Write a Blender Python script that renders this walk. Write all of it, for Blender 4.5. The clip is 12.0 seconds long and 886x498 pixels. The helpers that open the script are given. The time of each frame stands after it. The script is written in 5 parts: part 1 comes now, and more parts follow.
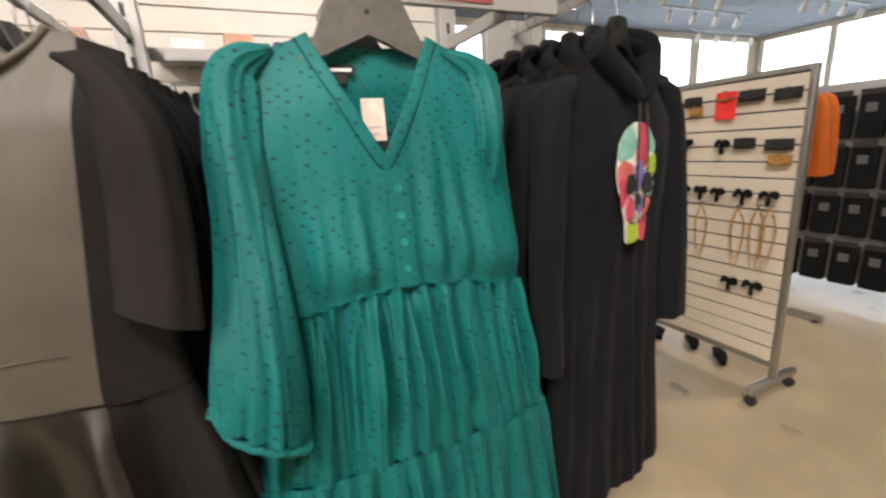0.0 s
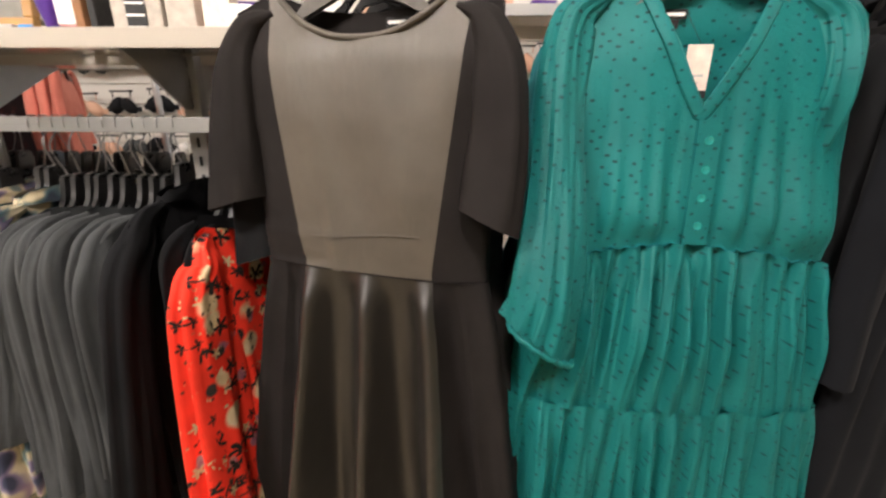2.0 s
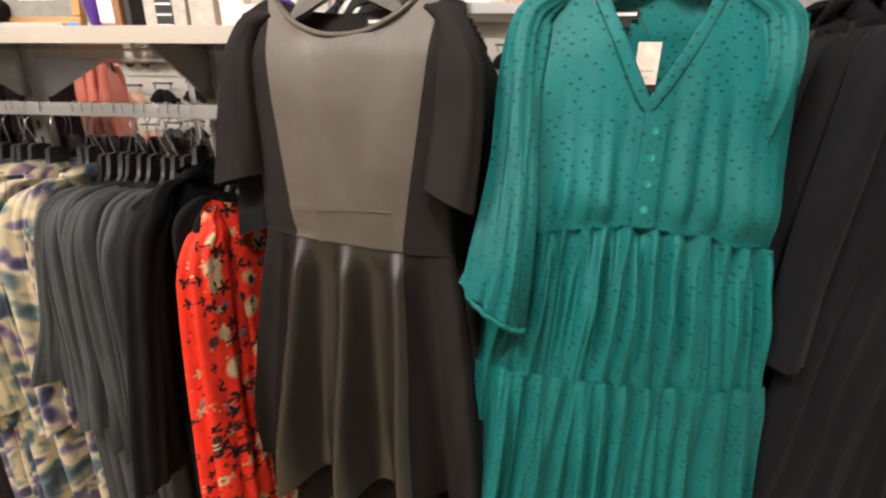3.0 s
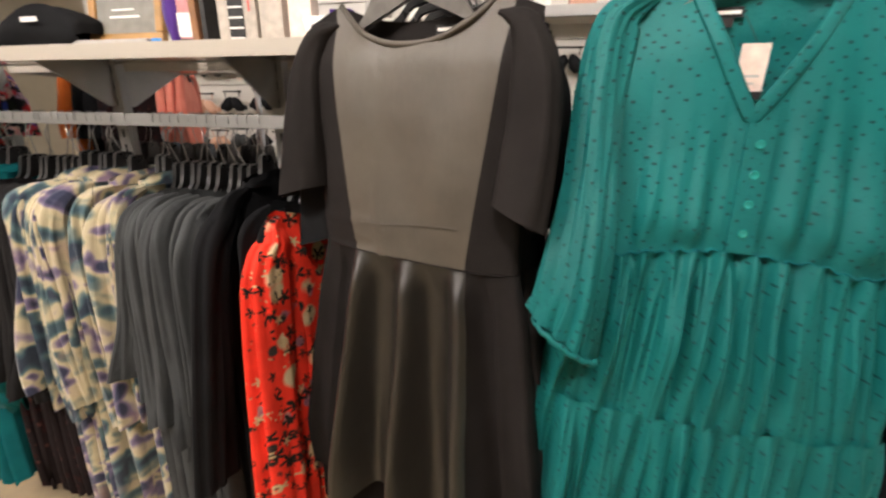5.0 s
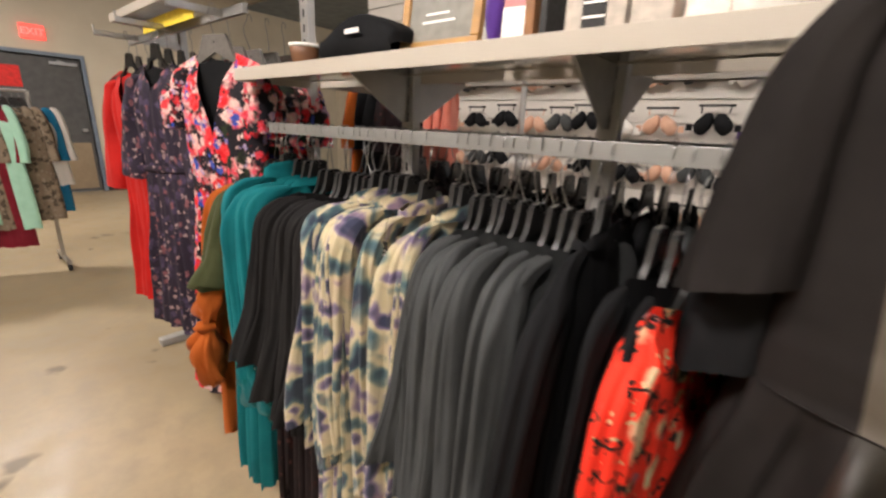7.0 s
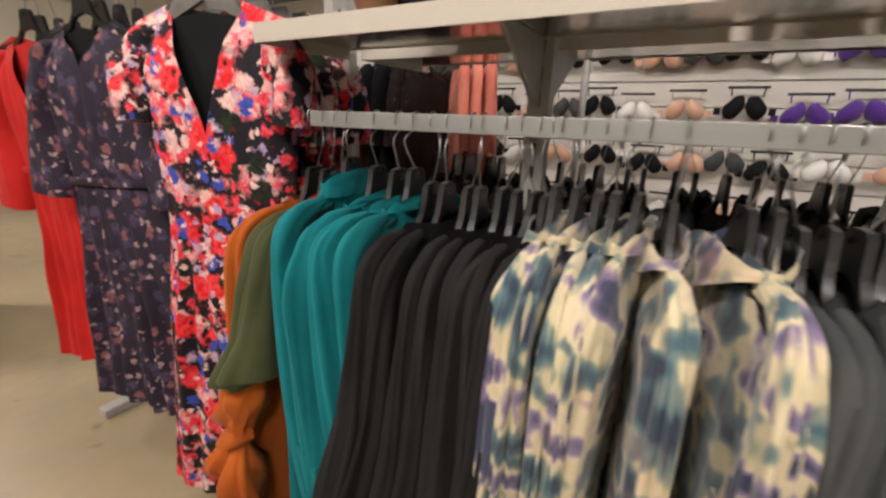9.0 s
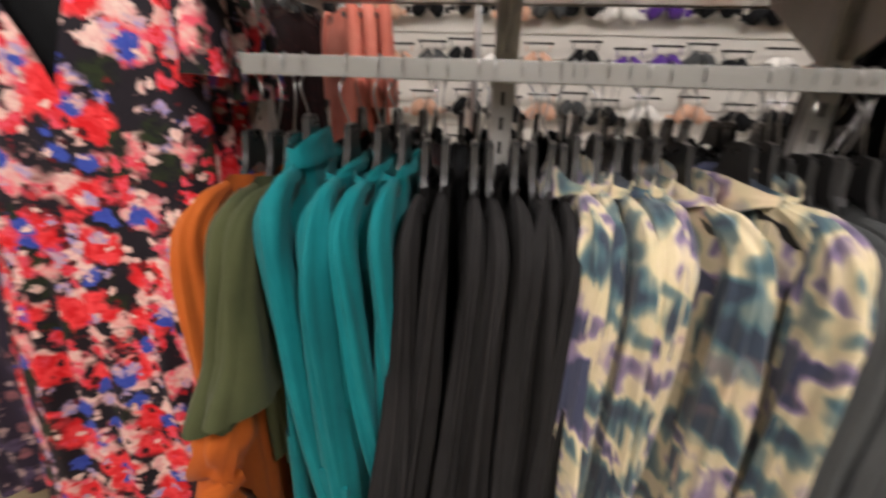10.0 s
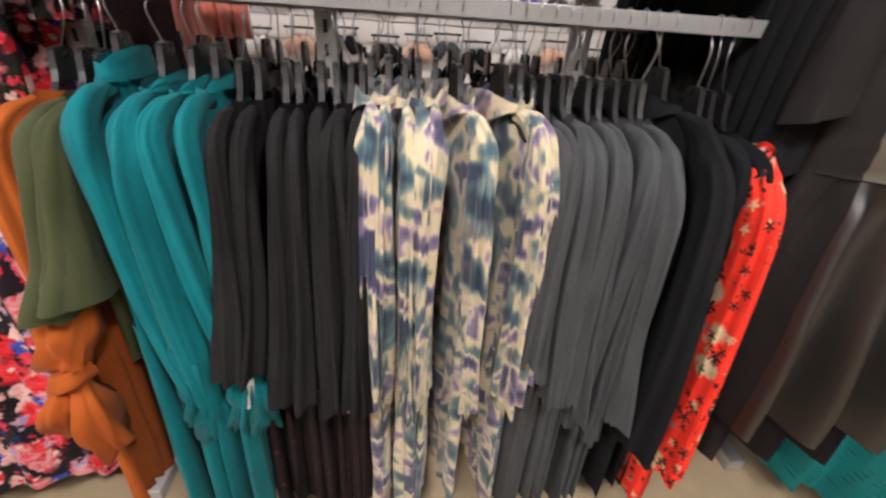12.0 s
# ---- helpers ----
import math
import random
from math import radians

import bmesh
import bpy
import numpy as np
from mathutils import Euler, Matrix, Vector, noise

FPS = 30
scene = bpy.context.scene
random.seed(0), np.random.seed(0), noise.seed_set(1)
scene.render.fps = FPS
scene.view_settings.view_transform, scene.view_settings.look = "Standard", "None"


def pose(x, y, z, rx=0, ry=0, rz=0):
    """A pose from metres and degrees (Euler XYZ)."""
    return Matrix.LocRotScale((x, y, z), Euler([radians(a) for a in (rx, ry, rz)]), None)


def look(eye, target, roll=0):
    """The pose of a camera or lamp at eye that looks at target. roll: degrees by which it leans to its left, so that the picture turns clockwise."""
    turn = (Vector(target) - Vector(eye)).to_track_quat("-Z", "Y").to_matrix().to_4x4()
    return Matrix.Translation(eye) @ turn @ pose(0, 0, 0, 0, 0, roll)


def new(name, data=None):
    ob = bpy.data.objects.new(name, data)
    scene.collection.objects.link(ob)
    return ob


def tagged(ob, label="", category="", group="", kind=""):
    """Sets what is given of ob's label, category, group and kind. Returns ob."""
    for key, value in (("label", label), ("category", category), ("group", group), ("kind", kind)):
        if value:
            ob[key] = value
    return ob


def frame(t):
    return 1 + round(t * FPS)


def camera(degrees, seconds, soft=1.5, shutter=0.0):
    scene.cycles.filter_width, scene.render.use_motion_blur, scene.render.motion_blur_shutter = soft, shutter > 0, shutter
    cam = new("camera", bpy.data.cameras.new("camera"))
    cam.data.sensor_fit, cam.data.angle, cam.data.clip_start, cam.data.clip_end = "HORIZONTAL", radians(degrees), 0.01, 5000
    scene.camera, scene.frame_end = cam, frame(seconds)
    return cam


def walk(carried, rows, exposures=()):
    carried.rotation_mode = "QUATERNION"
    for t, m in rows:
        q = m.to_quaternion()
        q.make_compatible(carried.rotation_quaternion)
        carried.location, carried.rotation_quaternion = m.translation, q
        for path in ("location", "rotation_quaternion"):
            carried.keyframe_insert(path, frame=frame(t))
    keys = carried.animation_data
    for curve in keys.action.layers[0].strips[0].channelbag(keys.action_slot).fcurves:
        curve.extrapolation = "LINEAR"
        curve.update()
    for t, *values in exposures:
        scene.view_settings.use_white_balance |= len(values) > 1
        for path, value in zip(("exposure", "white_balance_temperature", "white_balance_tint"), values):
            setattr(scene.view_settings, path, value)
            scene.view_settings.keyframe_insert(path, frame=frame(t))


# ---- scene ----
cam = camera(94.3, 12.0, 2.4, 0.6)
METRES, EYE, TILT, LEAN, TURN = 2.3, 1.36, -14.1, 3.7, -24.9
ROWS = [
    (0.0, 0.0, 0.0, 0.0, 0.0, 0.0, -0.0),
    (0.5, -0.0215, -0.0019, 0.0038, 4.79, 0.59, -0.79),
    (1.0, -0.0429, -0.0069, -0.0071, 12.49, -1.63, -4.51),
    (1.5, -0.0588, -0.0266, -0.0152, 21.64, -3.93, -7.87),
    (2.0, -0.0618, -0.0416, -0.0286, 25.92, -6.62, -9.97),
    (2.5, -0.0284, -0.0414, -0.0294, 27.67, -8.17, -11.26),
    (3.0, 0.0002, -0.0528, -0.0321, 30.13, -7.9, -11.55),
    (5.0, -0.024, -0.0444, -0.0258, 36.91, -8.88, -12.35),
    (5.5, -0.0881, -0.0623, -0.0367, 42.17, -10.53, -12.81),
    (6.0, -0.1271, -0.0738, -0.0433, 50.61, -12.51, -13.71),
    (6.5, -0.1896, -0.0531, -0.0394, 58.86, -13.52, -14.61),
    (7.0, -0.2465, -0.0389, -0.0351, 64.17, -13.86, -16.74),
    (7.5, -0.3179, -0.0737, -0.0509, 60.16, -12.75, -15.94),
    (9.5, -0.5798, -0.1508, -0.0964, 47.02, -12.63, -14.96),
    (10.0, -0.6267, -0.1875, -0.1149, 30.03, -12.54, -12.05),
    (10.5, -0.6239, -0.1998, -0.1254, 23.19, -13.33, -13.27),
    (11.0, -0.5936, -0.2087, -0.1275, 23.3, -15.7, -13.83),
    (11.5, -0.5433, -0.2146, -0.1256, 21.22, -16.87, -12.63),
    (12.0, -0.5205, -0.2205, -0.1249, 17.67, -16.42, -11.52),
]
walk(cam, [(t, pose(0, 0, EYE, TILT, LEAN, TURN) @ pose(METRES * x, METRES * y, METRES * z, 90 + pitch, roll, yaw)) for t, x, y, z, yaw, pitch, roll in ROWS],
     [(0.0, -0.10, 6500, 13), (0.5, -0.2, 6500, 13), (1.0, -0.32, 6500, 12), (1.5, -0.22, 6500, 13), (2.0, 0.0, 6500, 14), (3.0, 0.0, 6500, 14), (5.0, -0.14, 6500, 14), (7.5, -0.16, 6500, 14), (9.5, -0.40, 6400, 13), (10.5, -0.34, 6150, 15), (12.0, -0.14, 6050, 17)])

# ---------- light ----------
world = bpy.data.worlds.new("sky")
scene.world = world
world.use_nodes = True
wn = world.node_tree
sky = wn.nodes.new("ShaderNodeTexSky")
sky.sky_type, sky.sun_disc = "NISHITA", False
sky.sun_elevation, sky.sun_rotation = radians(48), radians(200)
wn.links.new(sky.outputs[0], wn.nodes["Background"].inputs[0])
wn.nodes["Background"].inputs[1].default_value = 0.15

sun = new("sun", bpy.data.lights.new("sun", "SUN"))
sun.data.energy, sun.data.angle, sun.data.color = 3.0, radians(0.6), (1.0, 0.95, 0.86)
sun.matrix_world = look((0, 0, 8), (3.0, 5.5, 0))


def lamp(name, eye, target, watts, size, colour):
    ob = new(name, bpy.data.lights.new(name, "AREA"))
    ob.data.shape, ob.data.size, ob.data.energy, ob.data.color = "DISK", size, watts, colour
    ob.matrix_world = look(eye, target)
    return ob


WARM, CEIL = (1.0, 0.92, 0.835), 3.45
LAMPS = (
    (-3.8, -1.5, 3, (-3.4, 0.4, 0.5), 76),
    (-1.7, -1.0, 3, (-1.0, 0.8, 1.2), 66),
    (-0.35, -1.0, 3, (0.1, 0.75, 1.2), 70),
    (-2.0, 2.2, 3, (-1.9, 3.2, 1.5), 14),
    (0.3, 2.2, 3, (0.4, 3.2, 1.5), 18),
    # added, unseen: brightens the south wall so the glossy skirt has something to reflect
    (-1.0, -2.4, 3, (-1.0, -4.5, 1.6), 70),
    (3.4, 0.4, 3, (3.0, 1.4, 0.8), 56),
    (-6.8, 0.2, 3, (-7.0, 0.8, 0.6), 130),
)


# ---------- materials ----------
def material(name, colour=(0.5, 0.5, 0.5), rough=0.6, metal=0.0, spec=0.5):
    m = bpy.data.materials.new(name)
    m.use_nodes = True
    b = m.node_tree.nodes["Principled BSDF"]
    b.inputs["Base Color"].default_value = (*colour, 1)
    b.inputs["Roughness"].default_value = rough
    b.inputs["Metallic"].default_value = metal
    b.inputs["Specular IOR Level"].default_value = spec
    return m


class Nodes:
    """Short ways to wire a material."""

    def __init__(self, m):
        self.t = m.node_tree
        self.b = self.t.nodes["Principled BSDF"]
        self.tc = self.t.nodes.new("ShaderNodeTexCoord")
        self.co = self.tc.outputs["Object"]

    def add(self, kind, **values):
        n = self.t.nodes.new(kind)
        for k, v in values.items():
            n.inputs[k.replace("_", " ")].default_value = v
        return n

    def link(self, a, b):
        self.t.links.new(a, b)

    def scaled(self, s, src=None):
        n = self.t.nodes.new("ShaderNodeMapping")
        n.inputs["Scale"].default_value = s
        self.link(src or self.co, n.inputs["Vector"])
        return n.outputs[0]

    def noise(self, scale, detail=3.0, rough=0.55, src=None, distortion=0.0):
        n = self.add("ShaderNodeTexNoise", Scale=scale, Detail=detail, Roughness=rough, Distortion=distortion)
        self.link(src or self.co, n.inputs["Vector"])
        return n

    def voronoi(self, scale, src=None, randomness=1.0, feature="F1"):
        n = self.add("ShaderNodeTexVoronoi", Scale=scale, Randomness=randomness)
        n.feature = feature
        self.link(src or self.co, n.inputs["Vector"])
        return n

    def ramp(self, src, stops, constant=False):
        n = self.t.nodes.new("ShaderNodeValToRGB")
        n.color_ramp.interpolation = "CONSTANT" if constant else "LINEAR"
        e = n.color_ramp.elements
        while len(e) < len(stops):
            e.new(0.5)
        for k, (p, c) in enumerate(stops):
            e[k].position, e[k].color = p, (*c, 1)
        self.link(src, n.inputs[0])
        return n.outputs[0]

    def mix(self, fac, a, b, mode="MIX"):
        n = self.t.nodes.new("ShaderNodeMix")
        n.data_type, n.blend_type = "RGBA", mode
        for k, v in ((0, fac), (6, a), (7, b)):
            if isinstance(v, (int, float)):
                n.inputs[k].default_value = v
            elif isinstance(v, tuple):
                n.inputs[k].default_value = (*v, 1)
            else:
                self.link(v, n.inputs[k])
        return n.outputs[2]

    def base(self, c):
        self.link(c, self.b.inputs["Base Color"])

    def bump(self, src, strength=0.3, distance=0.002):
        n = self.add("ShaderNodeBump", Strength=strength, Distance=distance)
        self.link(src, n.inputs["Height"])
        if self.b.inputs["Normal"].is_linked:
            self.link(self.b.inputs["Normal"].links[0].from_socket, n.inputs["Normal"])
        self.link(n.outputs[0], self.b.inputs["Normal"])

    def warped(self, amount, scale, src=None):
        """Coordinates pushed about by noise."""
        nz = self.noise(scale, 2.0, src=src)
        sub = self.t.nodes.new("ShaderNodeVectorMath")
        sub.operation = "SUBTRACT"
        self.link(nz.outputs["Color"], sub.inputs[0])
        sub.inputs[1].default_value = (0.5, 0.5, 0.5)
        ma = self.t.nodes.new("ShaderNodeVectorMath")
        ma.operation = "MULTIPLY_ADD"
        self.link(sub.outputs[0], ma.inputs[0])
        ma.inputs[1].default_value = (amount,) * 3
        self.link(src or self.co, ma.inputs[2])
        return ma.outputs[0]

    def shifted(self):
        """Object coordinates moved by a random step for each object, so that alike garments differ."""
        info = self.t.nodes.new("ShaderNodeObjectInfo")
        ma = self.t.nodes.new("ShaderNodeVectorMath")
        ma.operation = "MULTIPLY_ADD"
        self.link(info.outputs["Random"], ma.inputs[0])
        ma.inputs[1].default_value = (3.1, 5.3, 4.7)
        self.link(self.co, ma.inputs[2])
        return ma.outputs[0]


def weave(n, scale=900.0, strength=0.25, crease=0.55):
    w = n.noise(scale, 1.0)
    n.bump(w.outputs[0], strength, 0.0006)
    big = n.noise(14, 3.0)
    n.bump(big.outputs[0], 0.25, 0.006)
    # long soft creases down the cloth
    n.bump(n.noise(1.0, 3.0, 0.6, n.scaled((10, 10, 2.6), n.shifted())).outputs[0], crease, 0.010)


def cloth(name, dark, light, rough=0.85, sheen=0.3, scale=900.0, spec=0.15, tint=(1, 1, 1)):
    m = material(name, dark, rough, 0, spec)
    n = Nodes(m)
    n.base(n.ramp(n.noise(7, 5.0, 0.6, src=n.shifted()).outputs[0], [(0.3, dark), (0.72, light)]))
    n.b.inputs["Sheen Weight"].default_value = sheen
    n.b.inputs["Sheen Roughness"].default_value = 0.5
    n.b.inputs["Sheen Tint"].default_value = (*tint, 1)
    weave(n, scale, 0.25, 0.5)
    return m


M = {}
M["black"] = cloth("black_jersey", (0.0075, 0.0078, 0.0086), (0.0135, 0.0138, 0.0150), 0.85, 0.0, 900.0, 0.10)
M["softblack"] = cloth("washed_black_jersey", (0.0122, 0.0116, 0.0118), (0.0215, 0.0204, 0.0208), 0.9, 0.0, 900.0, 0.12)
M["charcoal"] = cloth("charcoal_jersey", (0.046, 0.049, 0.050), (0.069, 0.073, 0.074), 0.9, 0.03)
M["darkside"] = cloth("brown_black_knit", (0.0135, 0.0115, 0.0110), (0.0215, 0.0185, 0.0175), 0.85, 0.0, 900.0, 0.12)
M["olive"] = cloth("olive_knit", (0.045, 0.052, 0.022), (0.070, 0.078, 0.034), 0.9, 0.08)
M["rust"] = cloth("rust_knit", (0.36, 0.075, 0.010), (0.47, 0.115, 0.018), 0.85, 0.05)
M["teal"] = cloth("teal_woven", (0.002, 0.120, 0.135), (0.004, 0.178, 0.195), 0.75, 0.05)
M["salmon"] = cloth("salmon_jersey", (0.62, 0.17, 0.12), (0.75, 0.27, 0.20), 0.85, 0.05)
M["red"] = cloth("red_crepe", (0.42, 0.012, 0.010), (0.58, 0.022, 0.017), 0.75, 0.05)
M["mint"] = cloth("mint_chiffon", (0.36, 0.66, 0.50), (0.48, 0.78, 0.62), 0.8, 0.2)
M["white"] = cloth("white_cotton", (0.66, 0.64, 0.60), (0.78, 0.76, 0.72), 0.85, 0.05)
M["blue"] = cloth("blue_cotton", (0.01, 0.13, 0.26), (0.02, 0.19, 0.34), 0.85, 0.05)
M["burgundy"] = cloth("burgundy_jersey", (0.16, 0.012, 0.02), (0.24, 0.02, 0.035), 0.85, 0.05)
M["nude"] = cloth("nude_satin", (0.55, 0.32, 0.22), (0.66, 0.40, 0.28), 0.5, 0.2)
M["purple"] = cloth("purple_satin", (0.06, 0.02, 0.17), (0.10, 0.035, 0.26), 0.6, 0.2)
M["navy"] = cloth("navy_fleece", (0.0060, 0.0065, 0.0085), (0.010, 0.0108, 0.0135), 0.9, 0.02)


def dotted_teal():
    m = material("teal_swiss_dot", (0.01, 0.17, 0.15), 0.6, 0, 0.3)
    n = Nodes(m)
    flat = n.warped(0.006, 60, n.scaled((0.78, 0.0, 1.25)))
    turn = n.t.nodes.new("ShaderNodeMapping")
    turn.inputs["Rotation"].default_value = (0, radians(38), 0)
    n.link(flat, turn.inputs["Vector"])
    v = n.voronoi(62, turn.outputs[0], 0.25)
    dots = n.ramp(v.outputs["Distance"], [(0.13, (1, 1, 1)), (0.21, (0, 0, 0))])
    body = n.ramp(n.noise(5, 5, 0.6).outputs[0], [(0.3, (0.002, 0.116, 0.112)), (0.7, (0.004, 0.170, 0.164))])
    n.base(n.mix(dots, body, (0.001, 0.040, 0.040)))
    n.b.inputs["Sheen Weight"].default_value = 0.16
    n.b.inputs["Sheen Roughness"].default_value = 0.35
    n.b.inputs["Sheen Tint"].default_value = (0.15, 1.0, 0.95, 1)
    n.bump(dots, 0.6, 0.0012)
    n.bump(n.noise(150, 3, 0.6).outputs[0], 0.6, 0.0020)
    weave(n, 700, 0.4, 0.55)
    return m


def faux_leather():
    m = material("taupe_faux_leather", (0.07, 0.063, 0.053), 0.42)
    n = Nodes(m)
    n.base(n.ramp(n.noise(6, 5, 0.6).outputs[0], [(0.3, (0.074, 0.062, 0.048)), (0.7, (0.106, 0.090, 0.070))]))
    r = n.ramp(n.noise(22, 4).outputs[0], [(0.3, (0.50, 0.50, 0.50)), (0.7, (0.62, 0.62, 0.62))])
    n.link(r, n.b.inputs["Roughness"])
    n.b.inputs["Specular IOR Level"].default_value = 0.5
    n.bump(n.voronoi(950).outputs["Distance"], 0.25, 0.0005)
    n.bump(n.noise(9, 3, src=n.scaled((1.6, 1, 0.6))).outputs[0], 0.5, 0.012)
    return m


def floral(name, ground, stops, petals, size, warp):
    """Flowers as warped cells: a colour to each flower, darker eyes, ground between them."""
    m = material(name, ground, 0.7)
    n = Nodes(m)
    co = n.warped(warp, size * 1.6, n.shifted())
    big = n.voronoi(size, co)
    hue = n.t.nodes.new("ShaderNodeSeparateColor")
    n.link(big.outputs["Color"], hue.inputs[0])
    flower = n.ramp(hue.outputs[0], stops, True)
    ruff = n.voronoi(size * 3.4, n.warped(warp * 0.5, size * 4, n.shifted()))
    hue2 = n.t.nodes.new("ShaderNodeSeparateColor")
    n.link(ruff.outputs["Color"], hue2.inputs[0])
    leaf = n.ramp(hue2.outputs[1], petals, True)
    inside = n.ramp(big.outputs["Distance"], [(0.46, (1, 1, 1)), (0.56, (0, 0, 0))])
    shade = n.ramp(ruff.outputs["Distance"], [(0.05, (1, 1, 1)), (0.75, (0.45, 0.35, 0.35))])
    petal = n.mix(0.55, flower, shade, "MULTIPLY")
    eye = n.ramp(big.outputs["Distance"], [(0.08, (1, 1, 1)), (0.15, (0, 0, 0))])
    n.base(n.mix(eye, n.mix(inside, leaf, petal), ground))
    n.b.inputs["Sheen Weight"].default_value = 0.15
    weave(n, 800, 0.2)
    return m


def gloss_leather():
    m = material("black_gloss_faux_leather", (0.016, 0.0145, 0.013), 0.3)
    n = Nodes(m)
    n.base(n.ramp(n.noise(6, 5, 0.6).outputs[0], [(0.3, (0.013, 0.0110, 0.0086)), (0.7, (0.021, 0.0178, 0.0143))]))
    n.link(n.ramp(n.noise(20, 4).outputs[0], [(0.3, (0.33, 0.33, 0.33)), (0.7, (0.42, 0.42, 0.42))]), n.b.inputs["Roughness"])
    n.b.inputs["Specular IOR Level"].default_value = 1.0
    n.bump(n.voronoi(950).outputs["Distance"], 0.25, 0.0005)
    n.bump(n.noise(9, 3, src=n.scaled((1.6, 1, 0.6))).outputs[0], 0.4, 0.012)
    return m


M["gloss"] = gloss_leather()
M["dot"] = dotted_teal()
M["leather"] = faux_leather()
def layered_print(name, ground, layers, rough=0.75, stars=()):
    """Blots laid over one another. Each: size, radius, warp, share kept, two colours. Stars: size, radius, share, colour."""
    m = material(name, ground, rough, 0, 0.2)
    n = Nodes(m)
    src = n.shifted()
    c = n.ramp(n.noise(9, 3).outputs[0], [(0.3, ground), (0.7, tuple(v * 1.5 + 0.002 for v in ground))])
    for k, (size, radius, warp, share, a, b) in enumerate(layers):
        mv = n.t.nodes.new("ShaderNodeMapping")
        mv.inputs["Location"].default_value = (k * 1.37, k * 2.11, k * 0.73)
        n.link(src, mv.inputs["Vector"])
        co = n.warped(warp, size * 1.7, n.warped(warp * 0.38, size * 4.5, mv.outputs[0]))
        v = n.voronoi(size, co)
        sep = n.t.nodes.new("ShaderNodeSeparateColor")
        n.link(v.outputs["Color"], sep.inputs[0])
        blot = n.ramp(v.outputs["Distance"], [(radius * 0.80, (1, 1, 1)), (radius * 1.08, (0, 0, 0))])
        keep = n.ramp(sep.outputs[0], [(0.0, (1, 1, 1)), (share, (0, 0, 0))], True)
        petal = n.ramp(n.noise(size * 3.2, 3, 0.6, co).outputs[0], [(0.40, a), (0.60, b)])
        c = n.mix(n.mix(1.0, blot, keep, "MULTIPLY"), c, petal)
    for k, (size, radius, share, colour) in enumerate(stars):
        mv = n.t.nodes.new("ShaderNodeMapping")
        mv.inputs["Location"].default_value = (k * 0.77 + 0.3, k * 1.31, 0.37)
        n.link(src, mv.inputs["Vector"])
        v = n.voronoi(size, mv.outputs[0], 0.7)
        off = n.t.nodes.new("ShaderNodeVectorMath")
        off.operation = "SUBTRACT"
        n.link(mv.outputs[0], off.inputs[0])
        n.link(v.outputs["Position"], off.inputs[1])
        xyz = n.t.nodes.new("ShaderNodeSeparateXYZ")
        n.link(off.outputs[0], xyz.inputs[0])

        def calc(op, a, b=None, c2=None):
            q = n.t.nodes.new("ShaderNodeMath")
            q.operation = op
            for i, val in enumerate((a, b, c2)):
                if isinstance(val, (int, float)):
                    q.inputs[i].default_value = val
                elif val is not None:
                    n.link(val, q.inputs[i])
            return q.outputs[0]
        flat = calc("ADD", xyz.outputs[0], xyz.outputs[1])
        turn = calc("ARCTAN2", xyz.outputs[2], flat)
        reach = calc("SQRT", calc("ADD", calc("MULTIPLY", flat, flat), calc("MULTIPLY", xyz.outputs[2], xyz.outputs[2])))
        points = calc("MULTIPLY_ADD", calc("COSINE", calc("MULTIPLY", turn, 5.0)), radius * 0.38, radius * 0.62)
        sep = n.t.nodes.new("ShaderNodeSeparateColor")
        n.link(v.outputs["Color"], sep.inputs[0])
        mask = calc("MULTIPLY", calc("LESS_THAN", reach, points), calc("LESS_THAN", sep.outputs[0], share))
        c = n.mix(mask, c, colour)
    n.base(c)
    weave(n, 800, 0.2)
    return m


INK, PALE, ROSE, SCARLET, COBALT, LILAC = (0.010, 0.008, 0.012), (0.66, 0.40, 0.36), (0.74, 0.09, 0.14), (0.62, 0.010, 0.014), (0.035, 0.06, 0.34), (0.30, 0.27, 0.55)
M["floral"] = layered_print("bright_floral_print", INK, [
    (13, 0.56, 0.055, 0.50, PALE, ROSE), (21, 0.52, 0.04, 0.38, (0.76, 0.56, 0.50), (0.68, 0.34, 0.33)), (14, 0.54, 0.055, 0.50, SCARLET, (0.82, 0.06, 0.07)), (20, 0.46, 0.04, 0.30, COBALT, (0.05, 0.09, 0.42)),
    (26, 0.44, 0.045, 0.28, LILAC, PALE), (15, 0.46, 0.055, 0.34, INK, (0.02, 0.03, 0.012)), (30, 0.44, 0.035, 0.34, ROSE, SCARLET), (40, 0.36, 0.025, 0.24, (0.80, 0.60, 0.54), PALE), (34, 0.30, 0.02, 0.36, INK, (0.16, 0.01, 0.012))])
M["darkfloral"] = layered_print("dark_floral_print", (0.020, 0.015, 0.026), [
    (24, 0.52, 0.03, 0.44, (0.080, 0.058, 0.105), (0.040, 0.030, 0.060)), (28, 0.44, 0.03, 0.32, (0.26, 0.10, 0.11), (0.14, 0.06, 0.07)), (34, 0.38, 0.03, 0.28, (0.40, 0.28, 0.27), (0.22, 0.15, 0.16))])
M["lace"] = layered_print("maroon_lace_print", (0.010, 0.006, 0.007), [(30, 0.45, 0.03, 0.4, (0.035, 0.010, 0.010), (0.018, 0.007, 0.007)), (44, 0.30, 0.02, 0.2, (0.11, 0.045, 0.035), (0.05, 0.02, 0.018))])
M["camo"] = layered_print("brown_animal_print", (0.20, 0.155, 0.11), [(26, 0.55, 0.04, 0.5, (0.07, 0.05, 0.035), (0.10, 0.08, 0.055)), (40, 0.4, 0.03, 0.3, (0.36, 0.30, 0.23), (0.28, 0.23, 0.17))])


